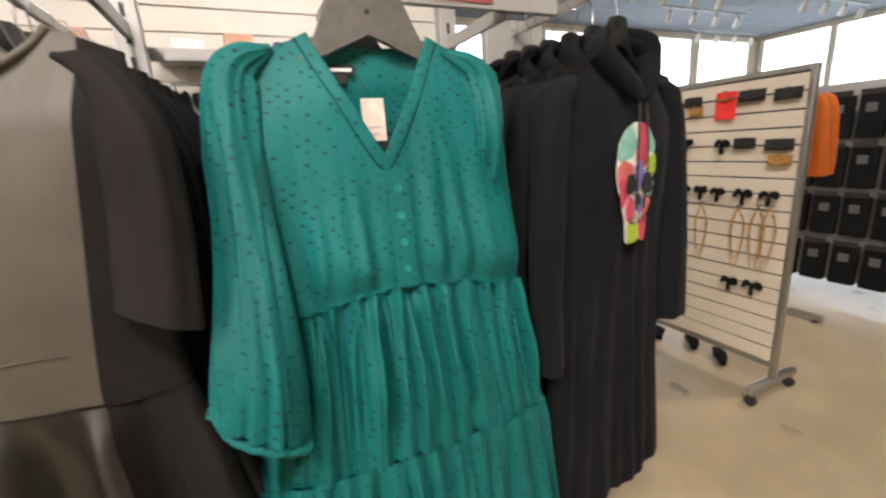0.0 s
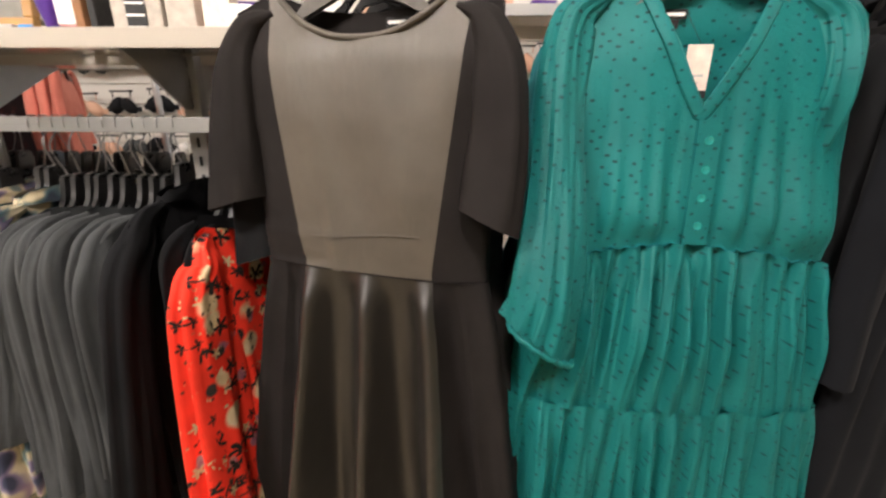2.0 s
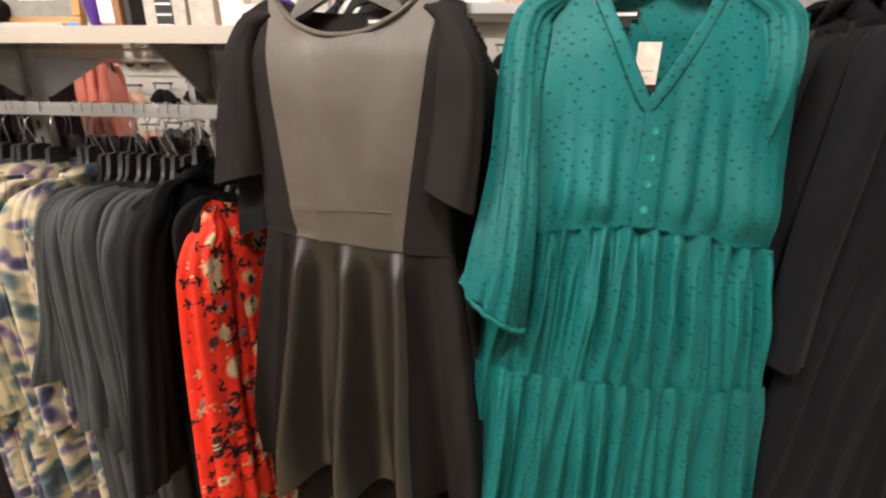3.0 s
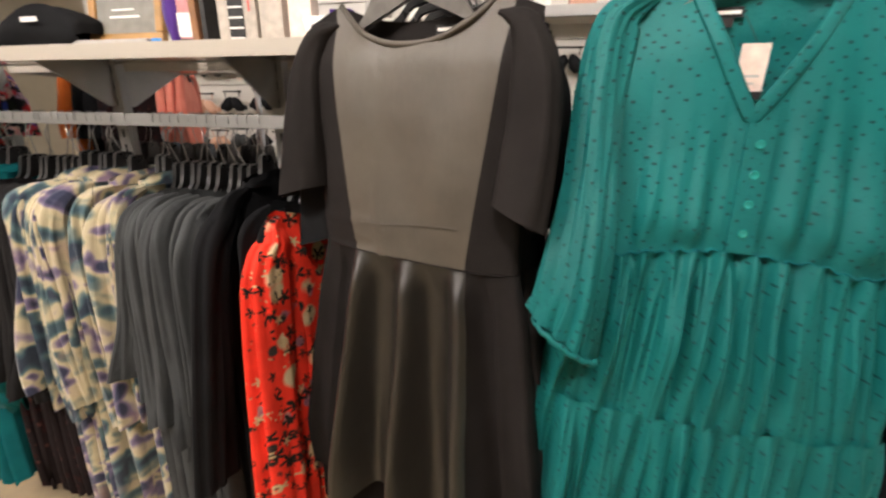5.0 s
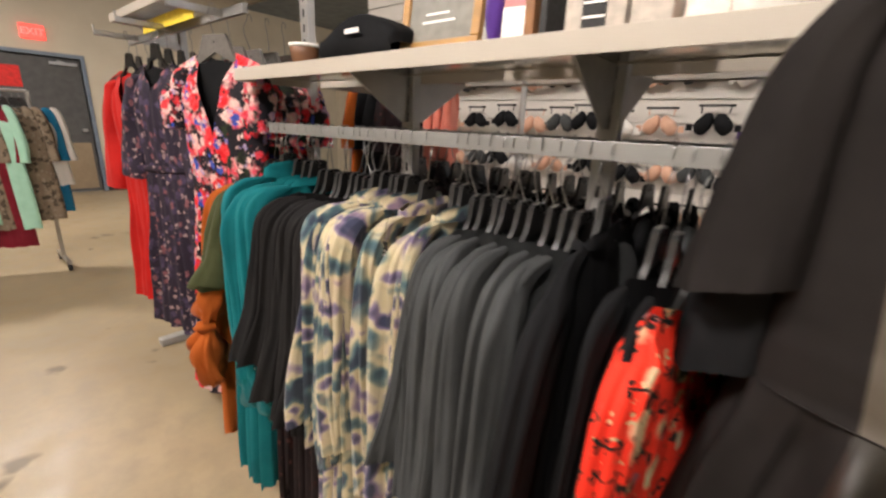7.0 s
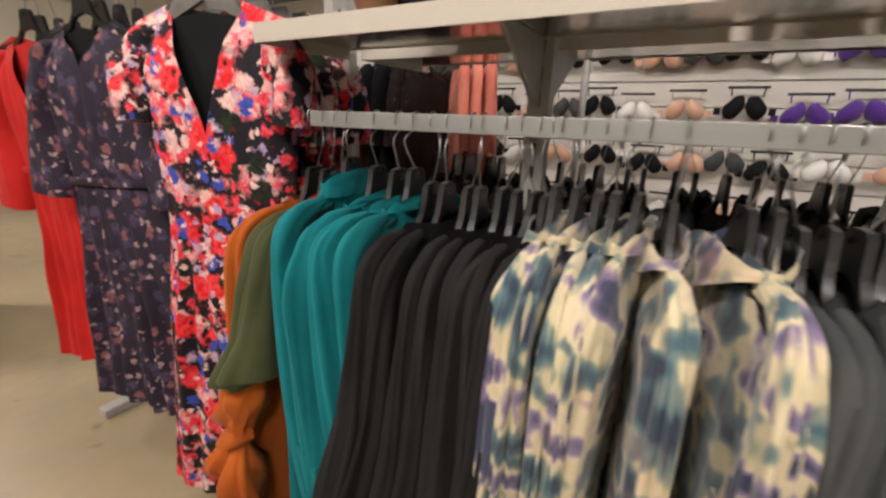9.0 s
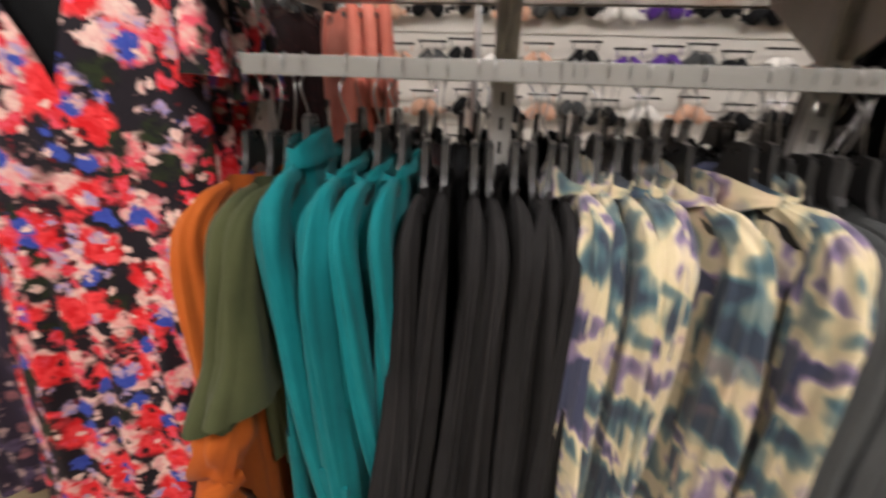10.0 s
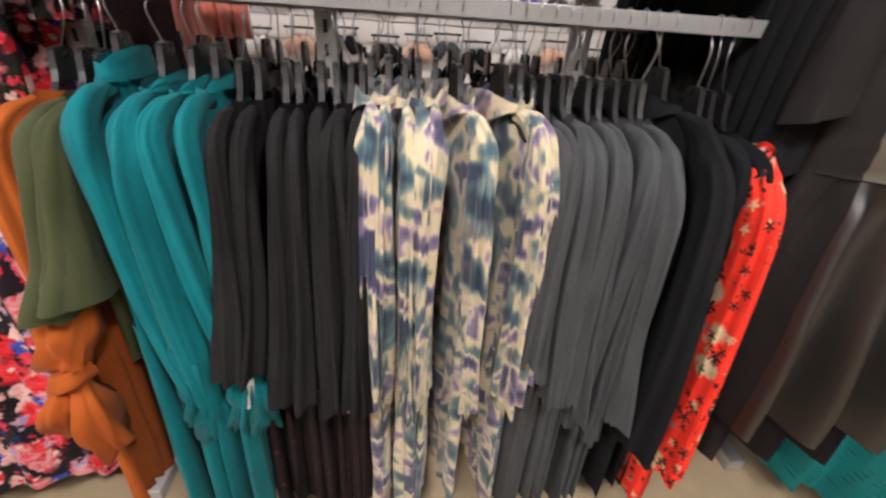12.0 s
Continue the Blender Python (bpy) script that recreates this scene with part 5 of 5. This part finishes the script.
scarf = tube([(-1.165, 1.03, 1.52), (-1.16, 1.02, 1.60), (-1.15, 1.025, 1.72), (-1.155, 1.03, 1.80)], [(0, 0.012), (0.3, 0.020), (0.6, 0.014), (1, 0.024)], [(0, 0.012), (1, 0.014)], 16, 16, 0.5, 2.0)
solid("scarf", scarf, "purple", "purple satin scarf hanging beside the frame", "scarf", smooth=True)
M["skyblue"] = plastic("bright_blue_card", (0.03, 0.22, 0.55), 0.45)
clip = thing("shelf_tag", "small bright blue tag standing on the shelf", "tag", pose(-1.165, 0.955, TOP, -6, 0, 12))
part("card", box(-0.014, 0.014, -0.0012, 0.0012, 0.0, 0.036, 0.0005), "skyblue", clip)
part("foot", box(-0.016, 0.016, -0.006, 0.006, 0.0, 0.004, 0.001), "blackcard", clip)
wrap = carton(-1.09, 1.03, 0.075, 0.05, 0.24, "rosecard", "dusty-pink pack with a white band, standing on the shelf", "pack", 8, False)
part("white_band", box(-0.0385, 0.0385, -0.0265, 0.0265, 0.045, 0.105, 0.001), "paper", wrap, "white paper band")
part("dark_foot", box(-0.0385, 0.0385, -0.0265, 0.0265, 0.004, 0.040, 0.001), "blackcard", wrap)
carton(-1.03, 1.00, 0.022, 0.09, 0.26, "brown", "tan leather-look upright book on the shelf", "book", -4, False)
carton(-1.00, 1.00, 0.016, 0.09, 0.25, "blackcard", "black upright book on the shelf", "book", -2, False)
grid = carton(-0.90, 0.985, 0.11, 0.06, 0.28, "beige", "warm grey card box with a dark window grid", spin=3)
part("window", box(-0.022, 0.022, -0.0325, -0.0315, 0.02, 0.24), "blackcard", grid, "dark display window")
for k in range(9):
    part("window_bar", box(-0.020, 0.020, -0.0345, -0.0335, 0.026 + 0.024 * k, 0.030 + 0.024 * k), "paper", grid)
part("red_stripe", box(0.036, 0.040, -0.0325, -0.0315, 0.09, 0.14), "redcard", grid)
carton(-0.80, 0.99, 0.07, 0.06, 0.27, "beige", "warm grey card box standing on the shelf", spin=-4)
carton(-0.72, 0.98, 0.06, 0.05, 0.2, "pinkcard", "cream card box standing on the shelf", spin=6)


bowl = solid("white_bowl", lathe([(0.02, 0), (0.035, 0.004), (0.05, 0.03), (0.056, 0.055), (0.052, 0.055), (0.045, 0.03), (0.03, 0.012)]), "paper", "small white display bowl on the shelf", "bowl", smooth=True, at=pose(-0.63, 0.93, TOP))
pot = solid("tan_pot", lathe([(0.025, 0), (0.034, 0.01), (0.042, 0.04), (0.045, 0.065), (0.040, 0.066), (0.034, 0.02)]), "clay", "small dark brown clay pot on the shelf", "pot", smooth=True, at=pose(-1.80, 0.93, TOP))
part("rim", lathe([(0.044, 0.064), (0.048, 0.066), (0.048, 0.074), (0.040, 0.074)]), "paper", pot, "white rim", True)
bagp = tube([(-1.80, 1.0, TOP + 0.040), (-1.72, 1.0, TOP + 0.055), (-1.60, 1.0, TOP + 0.075), (-1.48, 1.0, TOP + 0.060), (-1.44, 1.0, TOP + 0.045)], [(0, 0.012), (0.15, 0.045), (0.6, 0.066), (0.9, 0.052), (1, 0.02)], [(0, 0.02), (0.2, 0.06), (1, 0.05)], 20, 26, 0.25, 4.4)
bag = solid("folded_bag", bagp, "black", "black folded fabric bag with white printing", "bag", smooth=True)
part("print_bar", box(-1.60, -1.54, 0.930, 0.932, TOP + 0.085, TOP + 0.097), "paper", bag)
# goods on the higher shelf
for k, (x, mat, h) in enumerate(((-2.95, "redcard", 0.08), (-2.75, "white", 0.12), (-2.5, "black", 0.1), (-2.3, "floral", 0.09))):
    bm = tube([(x - 0.08, 0.95, 1.8005 + h * 0.5), (x, 0.95, 1.8005 + h * 0.52), (x + 0.08, 0.95, 1.8005 + h * 0.5)], [(0, h * 0.3), (0.2, h * 0.5), (0.8, h * 0.5), (1, h * 0.3)], [(0, 0.06), (0.5, 0.09), (1, 0.06)], 18, 14, 0.2, x, cap=True)
    solid("folded_garment", bm, mat, "folded garment lying on the high shelf", "folded garment", group="folded garments", smooth=True)


# ---------- far side of the fixture ----------
def plain_top(m, mat, label, group, length, sleeve, name="hanging_shirt", spread=0.03):
    d = thing(name, label, "top", m, group)
    w0 = 0.2
    top = necks(0.085, 0.05, 0.012, 1.5, 0.2)(w0)
    body = lambda z: curve_at([(-0.8, spread), (-0.2, spread * 0.8), (0, spread * 0.5)], z)
    sd = m.translation.x * 3.7 + m.translation.y
    part("body", shell(top, lambda u, side: -length + 0.02 * noise.noise((u * 4, side, sd)), lambda z: 0.205 + 0.03 * smooth01(-0.2, -0.8, z), stand(0.085, w0, 0.2, body, 0.05, 0.012, 1.5), lambda u, z, side, s: 0.02 * s * noise.noise((u * 8 + sd, side * 3, z)), 26, 18), mat, d, "", True)
    for sx in (-1, 1):
        part("sleeve", tube([(sx * 0.15, 0, -0.012), (sx * 0.195, 0, -0.04), (sx * 0.22, 0.004, -0.04 - sleeve * 0.5), (sx * 0.225, -0.006, -0.04 - sleeve)], [(0, 0.015), (0.15, 0.034), (1, 0.046)], [(0, 0.01), (0.15, 0.02), (1, 0.024)], 16, 16, 0.4, sd + sx), mat, d, "", True)
    return d


for k in range(26):
    x = -1.88 + 0.054 * k + 0.010 * math.sin(k * 2.7)
    m = pose(x, 1.34, 1.14, 0, 0, 90 + 8 * math.sin(k * 1.9))
    plain_top(m, ("black", "black", "charcoal", "black", "lace")[k % 5], "dark jersey top on the far rail", "far rail tops", 0.62 + 0.05 * math.sin(k), 0.35)
    hanger(m, RAIL_Z + 0.014 - 1.14)


def floor_stand(x, y, w, z, label):
    s = thing("garment_stand", label, "garment stand", pose(x, y, 0), "garment stands")
    for sx in (-w / 2, w / 2):
        part("upright", rod((sx, 0, 0.05), (sx, 0, z), 0.014, 12), "steel", s)
        part("foot", box(sx - 0.02, sx + 0.02, -0.24, 0.24, 0.02, 0.05, 0.005), "steel", s)
        for sy in (-0.2, 0.2):
            part("caster", rod((sx - 0.01, sy, 0.02), (sx + 0.01, sy, 0.02), 0.02, 14), "rubber", s)
    part("rail", rod((-w / 2, 0, z), (w / 2, 0, z), 0.012, 12), "steel", s)


floor_stand(-2.25, 1.95, 1.3, 1.66, "chrome garment stand with salmon and dark tops")
for k, (x, mat, lab) in enumerate(((-2.60, "rust", "rust jersey top on the chrome stand"), (-2.50, "black", "black jersey top on the chrome stand"), (-2.42, "black", "black jersey top on the chrome stand"), (-2.33, "lace", "dark printed top on the chrome stand"),
                                   (-2.15, "salmon", "salmon-pink jersey top on the chrome stand"), (-2.09, "salmon", "salmon-pink jersey top on the chrome stand"), (-2.03, "salmon", "salmon-pink jersey top on the chrome stand"))):
    m = pose(x, 1.95, 1.53, 0, 0, 124 if mat == "salmon" else 84)
    plain_top(m, mat, lab, "stand tops", 0.60 if mat == "salmon" else 0.8, 0.3)
    hanger(m, 1.672 - 1.53)


# ---------- the white display wall with bras ----------
BY = 3.2
solid("partition_wall", box(-4.2, 1.65, BY + 0.03, BY + 0.13, 0, 2.75), "whitewall", "white display partition", "wall", "structure")
panel = thing("slat_wall", "white horizontal slat boards on the display partition", "slat wall", pose(-4.2, BY, 0))
board = mesh_of("slat_board", box(0, 5.85, 0.0, 0.024, 0, 0.136, 0.003), "whitewall")
for k in range(18):
    part("slat_board", board, None, panel, at=pose(0, 0.004, 0.12 + 0.145 * k))


def bra(x, z, mat, spin):
    b = thing("bra", f"{mat} bra hanging on the white slat wall", "bra", pose(x, BY - 0.10, z, 0, 0, spin) @ Matrix.Scale(0.95, 4), "bras on the wall")
    part("bra_hanger", box(-0.10, 0.10, -0.004, 0.004, 0.085, 0.100, 0.003), "hanger", b, "black plastic hanger")
    part("wall_hook", rod((0, 0, 0.095), (0, 0.125, 0.11), 0.003, 6), "wire", b)
    for sx in (-1, 1):
        bm = bmesh.new()
        bmesh.ops.create_uvsphere(bm, u_segments=14, v_segments=8, radius=1.0)
        bmesh.ops.delete(bm, geom=[v for v in bm.verts if v.co.y > 0.25], context="VERTS")
        for v in bm.verts:
            v.co = Vector((sx * 0.055 + v.co.x * 0.055, v.co.y * 0.060, v.co.z * (0.062 if v.co.z < 0 else 0.054 - 0.022 * v.co.x * sx) * (1 + 0.25 * noise.noise((v.co.x * 2 + x * 9, v.co.z * 2, z))) - 0.016 - 0.016 * v.co.x * sx))
        c = part("cup", bm, mat, b, smooth=True)
        part("strap", rod((sx * 0.075, -0.004, 0.045), (sx * 0.08, 0, 0.09), 0.004, 6), mat, c)
        part("band", box(min(sx * 0.115, sx * 0.15), max(sx * 0.115, sx * 0.15), -0.004, 0.004, -0.06, -0.02, 0.002), mat, b)
    return b


for r, z in enumerate((1.72, 1.42, 1.12, 0.82)):
    for c in range(20):
        x = -3.4 + 0.24 * c + 0.05 * math.sin(r * 3 + c)
        mat = "purple" if -0.8 < x < -0.3 and r < 2 else ("black", "nude", "black", "nude", "black", "white", "charcoal")[(c * 3 + 2 * r) % 7]
        bra(x, z + 0.02 * math.sin(c * 2.1), mat, 6 * math.sin(c + r))
for x in (-2.6, -1.2, 0.2):
    s = thing("wall_shelf", "white wall shelf on the display partition", "shelf", pose(x, BY, 1.95), "wall shelves")
    part("deck", box(-0.6, 0.6, -0.28, 0.0, 0.0, 0.022, 0.003), "whitewall", s)
    for sx in (-0.45, 0.45):
        part("bracket", bracket(bmesh.new(), sx, -0.24, -0.002, -0.001, 0.12), "greysteel", s)
    for k in range(4):
        carton(x - 0.42 + 0.28 * k, BY - 0.14, 0.16, 0.12, 0.09 + 0.04 * (k % 2), ("paper", "nude", "purple", "greycard")[(k + int(x * 2)) % 4], "small folded stock box on the wall shelf", "stock box", 5, False, 1.9725)


# ---------- the rolling slat panel with accessories ----------
sp = thing("slat_panel", "cream slatwall panel in a silver frame on casters", "slat panel", pose(2.25, 1.03, 0))
PL = 1.22
for y in (0.0, PL):
    part("frame_upright", box(-0.018, 0.018, y - 0.012, y + 0.012, 0.09, 1.60, 0.003), "steel", sp, "silver frame upright")
part("frame_top", box(-0.018, 0.018, 0.012, PL - 0.012, 1.575, 1.60, 0.003), "steel", sp)
part("frame_bottom", box(-0.018, 0.018, 0.012, PL - 0.012, 0.16, 0.185, 0.003), "steel", sp)
part("backing", box(-0.003, 0.003, 0.013, PL - 0.013, 0.186, 1.574), "blackcard", sp, "dark groove backing")
slat = mesh_of("slat", box(-0.012, 0.012, 0.0, PL - 0.026, 0.0, 0.0695, 0.002), "slat")
for k in range(18):
    part("slat", slat, None, sp, at=pose(0, 0.013, 0.188 + 0.077 * k))
for y in (0.0, PL):
    f = part("base_foot", box(-0.19, 0.19, y - 0.02, y + 0.02, 0.075, 0.105, 0.005), "steel", sp, "silver base foot")
    for sx in (-0.165, 0.165):
        part("caster_stem", rod((sx, y, 0.05), (sx, y, 0.078), 0.008), "steel", f)
        part("caster_wheel", rod((sx - 0.011, y, 0.026), (sx + 0.011, y, 0.026), 0.026, 16), "rubber", f)


def accessory(y, z, kind, w=0.05):
    lab = {"bow": "black hair bow on a panel hook", "band": "black choker pack on a panel hook", "gold": "gold chain necklace on a panel hook", "wood": "tan bracelet card on a panel hook", "red": "red accessory card on a panel hook"}[kind]
    a = thing("necklace" if kind == "gold" else "accessory_pack", lab, "necklace" if kind == "gold" else "accessory", pose(2.236, y, z), "panel accessories")
    part("hook", rod((0.004, 0, 0.02), (-0.06, 0, 0.024), 0.0025, 6), "wire", a)
    if kind == "bow":
        for s in (-1, 1):
            part("loop", tube([(-0.045, 0, 0.004), (-0.05, s * w * 0.5, 0.012), (-0.045, s * w, -0.008)], [(0, 0.008), (0.6, 0.022), (1, 0.012)], [(0, 0.006), (0.6, 0.013), (1, 0.006)], 12, 10, 0.3, y * 9 + s, cap=True), "black", a, smooth=True)
        part("tail", box(-0.05, -0.042, -0.010, 0.010, -0.05, 0.0, 0.003), "black", a)
    elif kind == "gold":
        for k in range(2):
            part("chain", tube([(-0.04 - 0.005 * k, 0.0, 0.02), (-0.03, -0.028 - 0.006 * k, -0.10), (-0.03, 0.004, -0.26 - 0.05 * k), (-0.03, 0.030 + 0.006 * k, -0.10), (-0.04, 0.0, 0.02)], [(0, 0.0022)], [(0, 0.0022)], 6, 30), "gold", a, smooth=True)
    else:
        mat = {"band": "blackcard", "wood": "oak", "red": "redcard"}[kind]
        h = 0.13 if kind == "red" else 0.05
        part("card", box(-0.034, -0.030, -w, w, -h + 0.02, 0.022, 0.001), mat, a)
        part("piece", tube([(-0.042, -w * 0.8, -0.008), (-0.050, 0, -0.02), (-0.042, w * 0.8, -0.008)], [(0, 0.008)], [(0, 0.006)], 8, 12, cap=True), "brown" if kind == "red" else mat, a, smooth=True)


for y, z, kind, w in ((1.54, 1.50, "band", 0.05), (1.52, 1.45, "wood", 0.04), (1.367, 1.505, "red", 0.05), (1.25, 1.50, "band", 0.06), (1.10, 1.49, "band", 0.055),
                      (1.55, 1.285, "bow", 0.03), (1.36, 1.275, "bow", 0.03), (1.26, 1.28, "band", 0.05), (1.11, 1.27, "band", 0.06), (1.10, 1.20, "wood", 0.05), (1.70, 1.28, "bow", 0.03), (1.85, 1.49, "band", 0.05),
                      (1.55, 1.035, "bow", 0.035), (1.45, 1.035, "bow", 0.03), (1.36, 1.03, "bow", 0.03), (1.235, 1.03, "bow", 0.04), (1.12, 1.03, "bow", 0.04), (1.72, 1.03, "bow", 0.03),
                      (1.255, 0.57, "bow", 0.04), (1.145, 0.575, "bow", 0.045),
                      (1.44, 0.95, "gold", 0), (1.25, 0.95, "gold", 0), (1.16, 0.96, "gold", 0), (1.11, 0.96, "gold", 0)):
    accessory(y, z, kind, w)
for k, (x, y) in enumerate(((2.36, 1.35), (2.40, 1.55), (2.34, 1.75))):
    bm = tube([(x - 0.06, y - 0.05, 0.035), (x, y, 0.05), (x + 0.06, y + 0.07, 0.035)], [(0, 0.02), (0.5, 0.034), (1, 0.02)], [(0, 0.02), (0.5, 0.034), (1, 0.02)], 12, 10, 0.3, k, cap=True)
    solid("shoe", bm, "black", "black slip-on shoe standing on the floor", "shoe", group="shoes behind the panel", smooth=True)

# ---------- the hosiery rack beyond ----------
M["dimcard"] = plastic("dark_grey_card", (0.10, 0.10, 0.105), 0.6, 30)
hr = thing("hosiery_rack", "rolling slat rack of black hosiery packs", "hosiery rack", pose(4.1, 1.75, 0))
part("back_panel", box(0.0, 0.03, -0.75, 0.45, 0.12, 1.62, 0.003), "greysteel", hr)
for y in (-0.7, 0.4):
    part("base_foot", box(-0.25, 0.2, y - 0.02, y + 0.02, 0.07, 0.10, 0.004), "steel", hr)
    for sx in (-0.22, 0.17):
        part("caster_wheel", rod((sx - 0.015, y, 0.035), (sx + 0.015, y, 0.035), 0.035, 14), "rubber", hr)
pack = mesh_of("pack_body", box(-0.07, 0.0, -0.075, 0.075, -0.30, 0.0, 0.01), "black")
card = mesh_of("pack_card", box(-0.074, -0.071, -0.030, 0.030, -0.12, -0.06), "dimcard")
head = mesh_of("pack_header", box(-0.074, -0.066, -0.07, 0.07, -0.004, 0.035), "blackcard")
for r in range(4):
    for c in range(6):
        p = thing("hosiery_pack", "black hosiery pack with a printed card on the rack", "hosiery pack", pose(4.06 - 0.05 * (r == 3), 1.10 + 0.185 * c, 1.52 - 0.36 * r, 0, 0, 4 * math.sin(c * 2 + r)), "hosiery packs")
        part("pack_body", pack, None, p)
        part("pack_card", card, None, p, "grey printed card")
        part("pack_header", head, None, p)
        part("wall_hook", rod((0.08, 0, 0.02), (-0.08, 0, 0.024), 0.003, 6), "wire", p)
floor_stand(3.05, 1.55, 0.7, 1.60, "chrome garment stand with a rust cardigan")
for k in range(2):
    m = pose(3.02 + 0.08 * k, 1.55, 1.50, 0, 0, 100 + 10 * k)
    plain_top(m, "rust", "rust-orange cardigan at the stand's end", "rust cardigans", 0.45, 0.42)
    hanger(m, 1.612 - 1.50)

# ---------- the rolling rack by the exit ----------
RX, RY = -5.4, 0.12
rr = thing("rolling_rack", "chrome rolling garment rack with a red sign", "garment rack", pose(RX, RY, 0))
for y in (-0.55, 0.55):
    part("upright", rod((0, y, 0.07), (0, y, 1.47), 0.014, 12), "steel", rr)
    part("foot", box(-0.25, 0.25, y - 0.015, y + 0.015, 0.06, 0.09, 0.004), "steel", rr)
    for sx in (-0.22, 0.22):
        part("caster", rod((sx, y - 0.012, 0.032), (sx, y + 0.012, 0.032), 0.032, 16), "rubber", rr)
part("rail", rod((0, -0.55, 1.47), (0, 0.55, 1.47), 0.012, 12), "steel", rr)
part("sign", box(-0.004, 0.004, 0.34, 0.54, 1.50, 1.66, 0.002), "redcard", rr, "red sale card")
for k, (y, mat, ln, lab, sp_) in enumerate(((0.50, "white", 0.62, "white cotton top", 86), (0.46, "blue", 0.85, "teal-blue cotton top", 84), (0.40, "camo", 0.9, "brown animal-print top", 70), (0.34, "camo", 0.9, "brown animal-print top", 75), (0.27, "mint", 0.95, "mint chiffon dress", 48), (0.20, "burgundy", 1.1, "burgundy jersey dress", 60),
                                             (0.12, "camo", 0.95, "brown animal-print dress", 66), (0.02, "mint", 0.9, "mint chiffon dress", 66), (-0.1, "camo", 0.95, "brown animal-print dress", 75), (-0.25, "black", 0.9, "black jersey dress", 80))):
    m = pose(RX, RY + y, 1.34, 0, 0, sp_)
    plain_top(m, mat, lab + " on the rolling rack", "rolling rack clothes", ln, 0.38, spread=0.05)
    hanger(m, 1.482 - 1.34)


# ---------- tags on the garments ----------
def swing_tag(x, y, z, h, w, mat, label, spin, bars=0, bar_mat="paper", lean=0):
    t = thing("swing_tag", label, "price tag", pose(x, y, z, 0, lean, spin), "swing tags")
    part("card", box(-w / 2, w / 2, -0.0006, 0.0006, -h, 0.0), mat, t)
    part("string", rod((0, 0, -0.004), (0.004, 0.012, 0.05), 0.0007, 5), mat, t)
    for k in range(bars):
        part("print_bar", box(-w * 0.32, w * (0.32 - 0.1 * (k % 2)), -0.0016, -0.0009, -h * 0.25 - k * h * 0.11, -h * 0.25 - k * h * 0.11 + h * 0.045), bar_mat, t)


swing_tag(-1.172, 0.690, 1.110, 0.085, 0.024, "blackcard", "narrow black printed size tag on a tie-dye top", 10, 6)
swing_tag(-1.625, 0.615, 0.640, 0.075, 0.026, "paper", "white paper price tag under a black sleeve", 30, 3, "greycard", 6)
swing_tag(-1.560, 0.620, 0.630, 0.060, 0.012, "paper", "white paper price tag under a black sleeve", 60, 0, "greycard", -8)
swing_tag(-1.445, 0.600, 0.640, 0.090, 0.018, "paper", "white paper price tag under a black sleeve", 20, 2, "greycard", -14)
swing_tag(-1.500, 0.605, 0.625, 0.030, 0.050, "blackcard", "small black printed tag under a black sleeve", 0, 1)
swing_tag(-0.865, 0.70, 1.02, 0.05, 0.03, "blackcard", "small black tag on a charcoal cardigan", 40, 2)
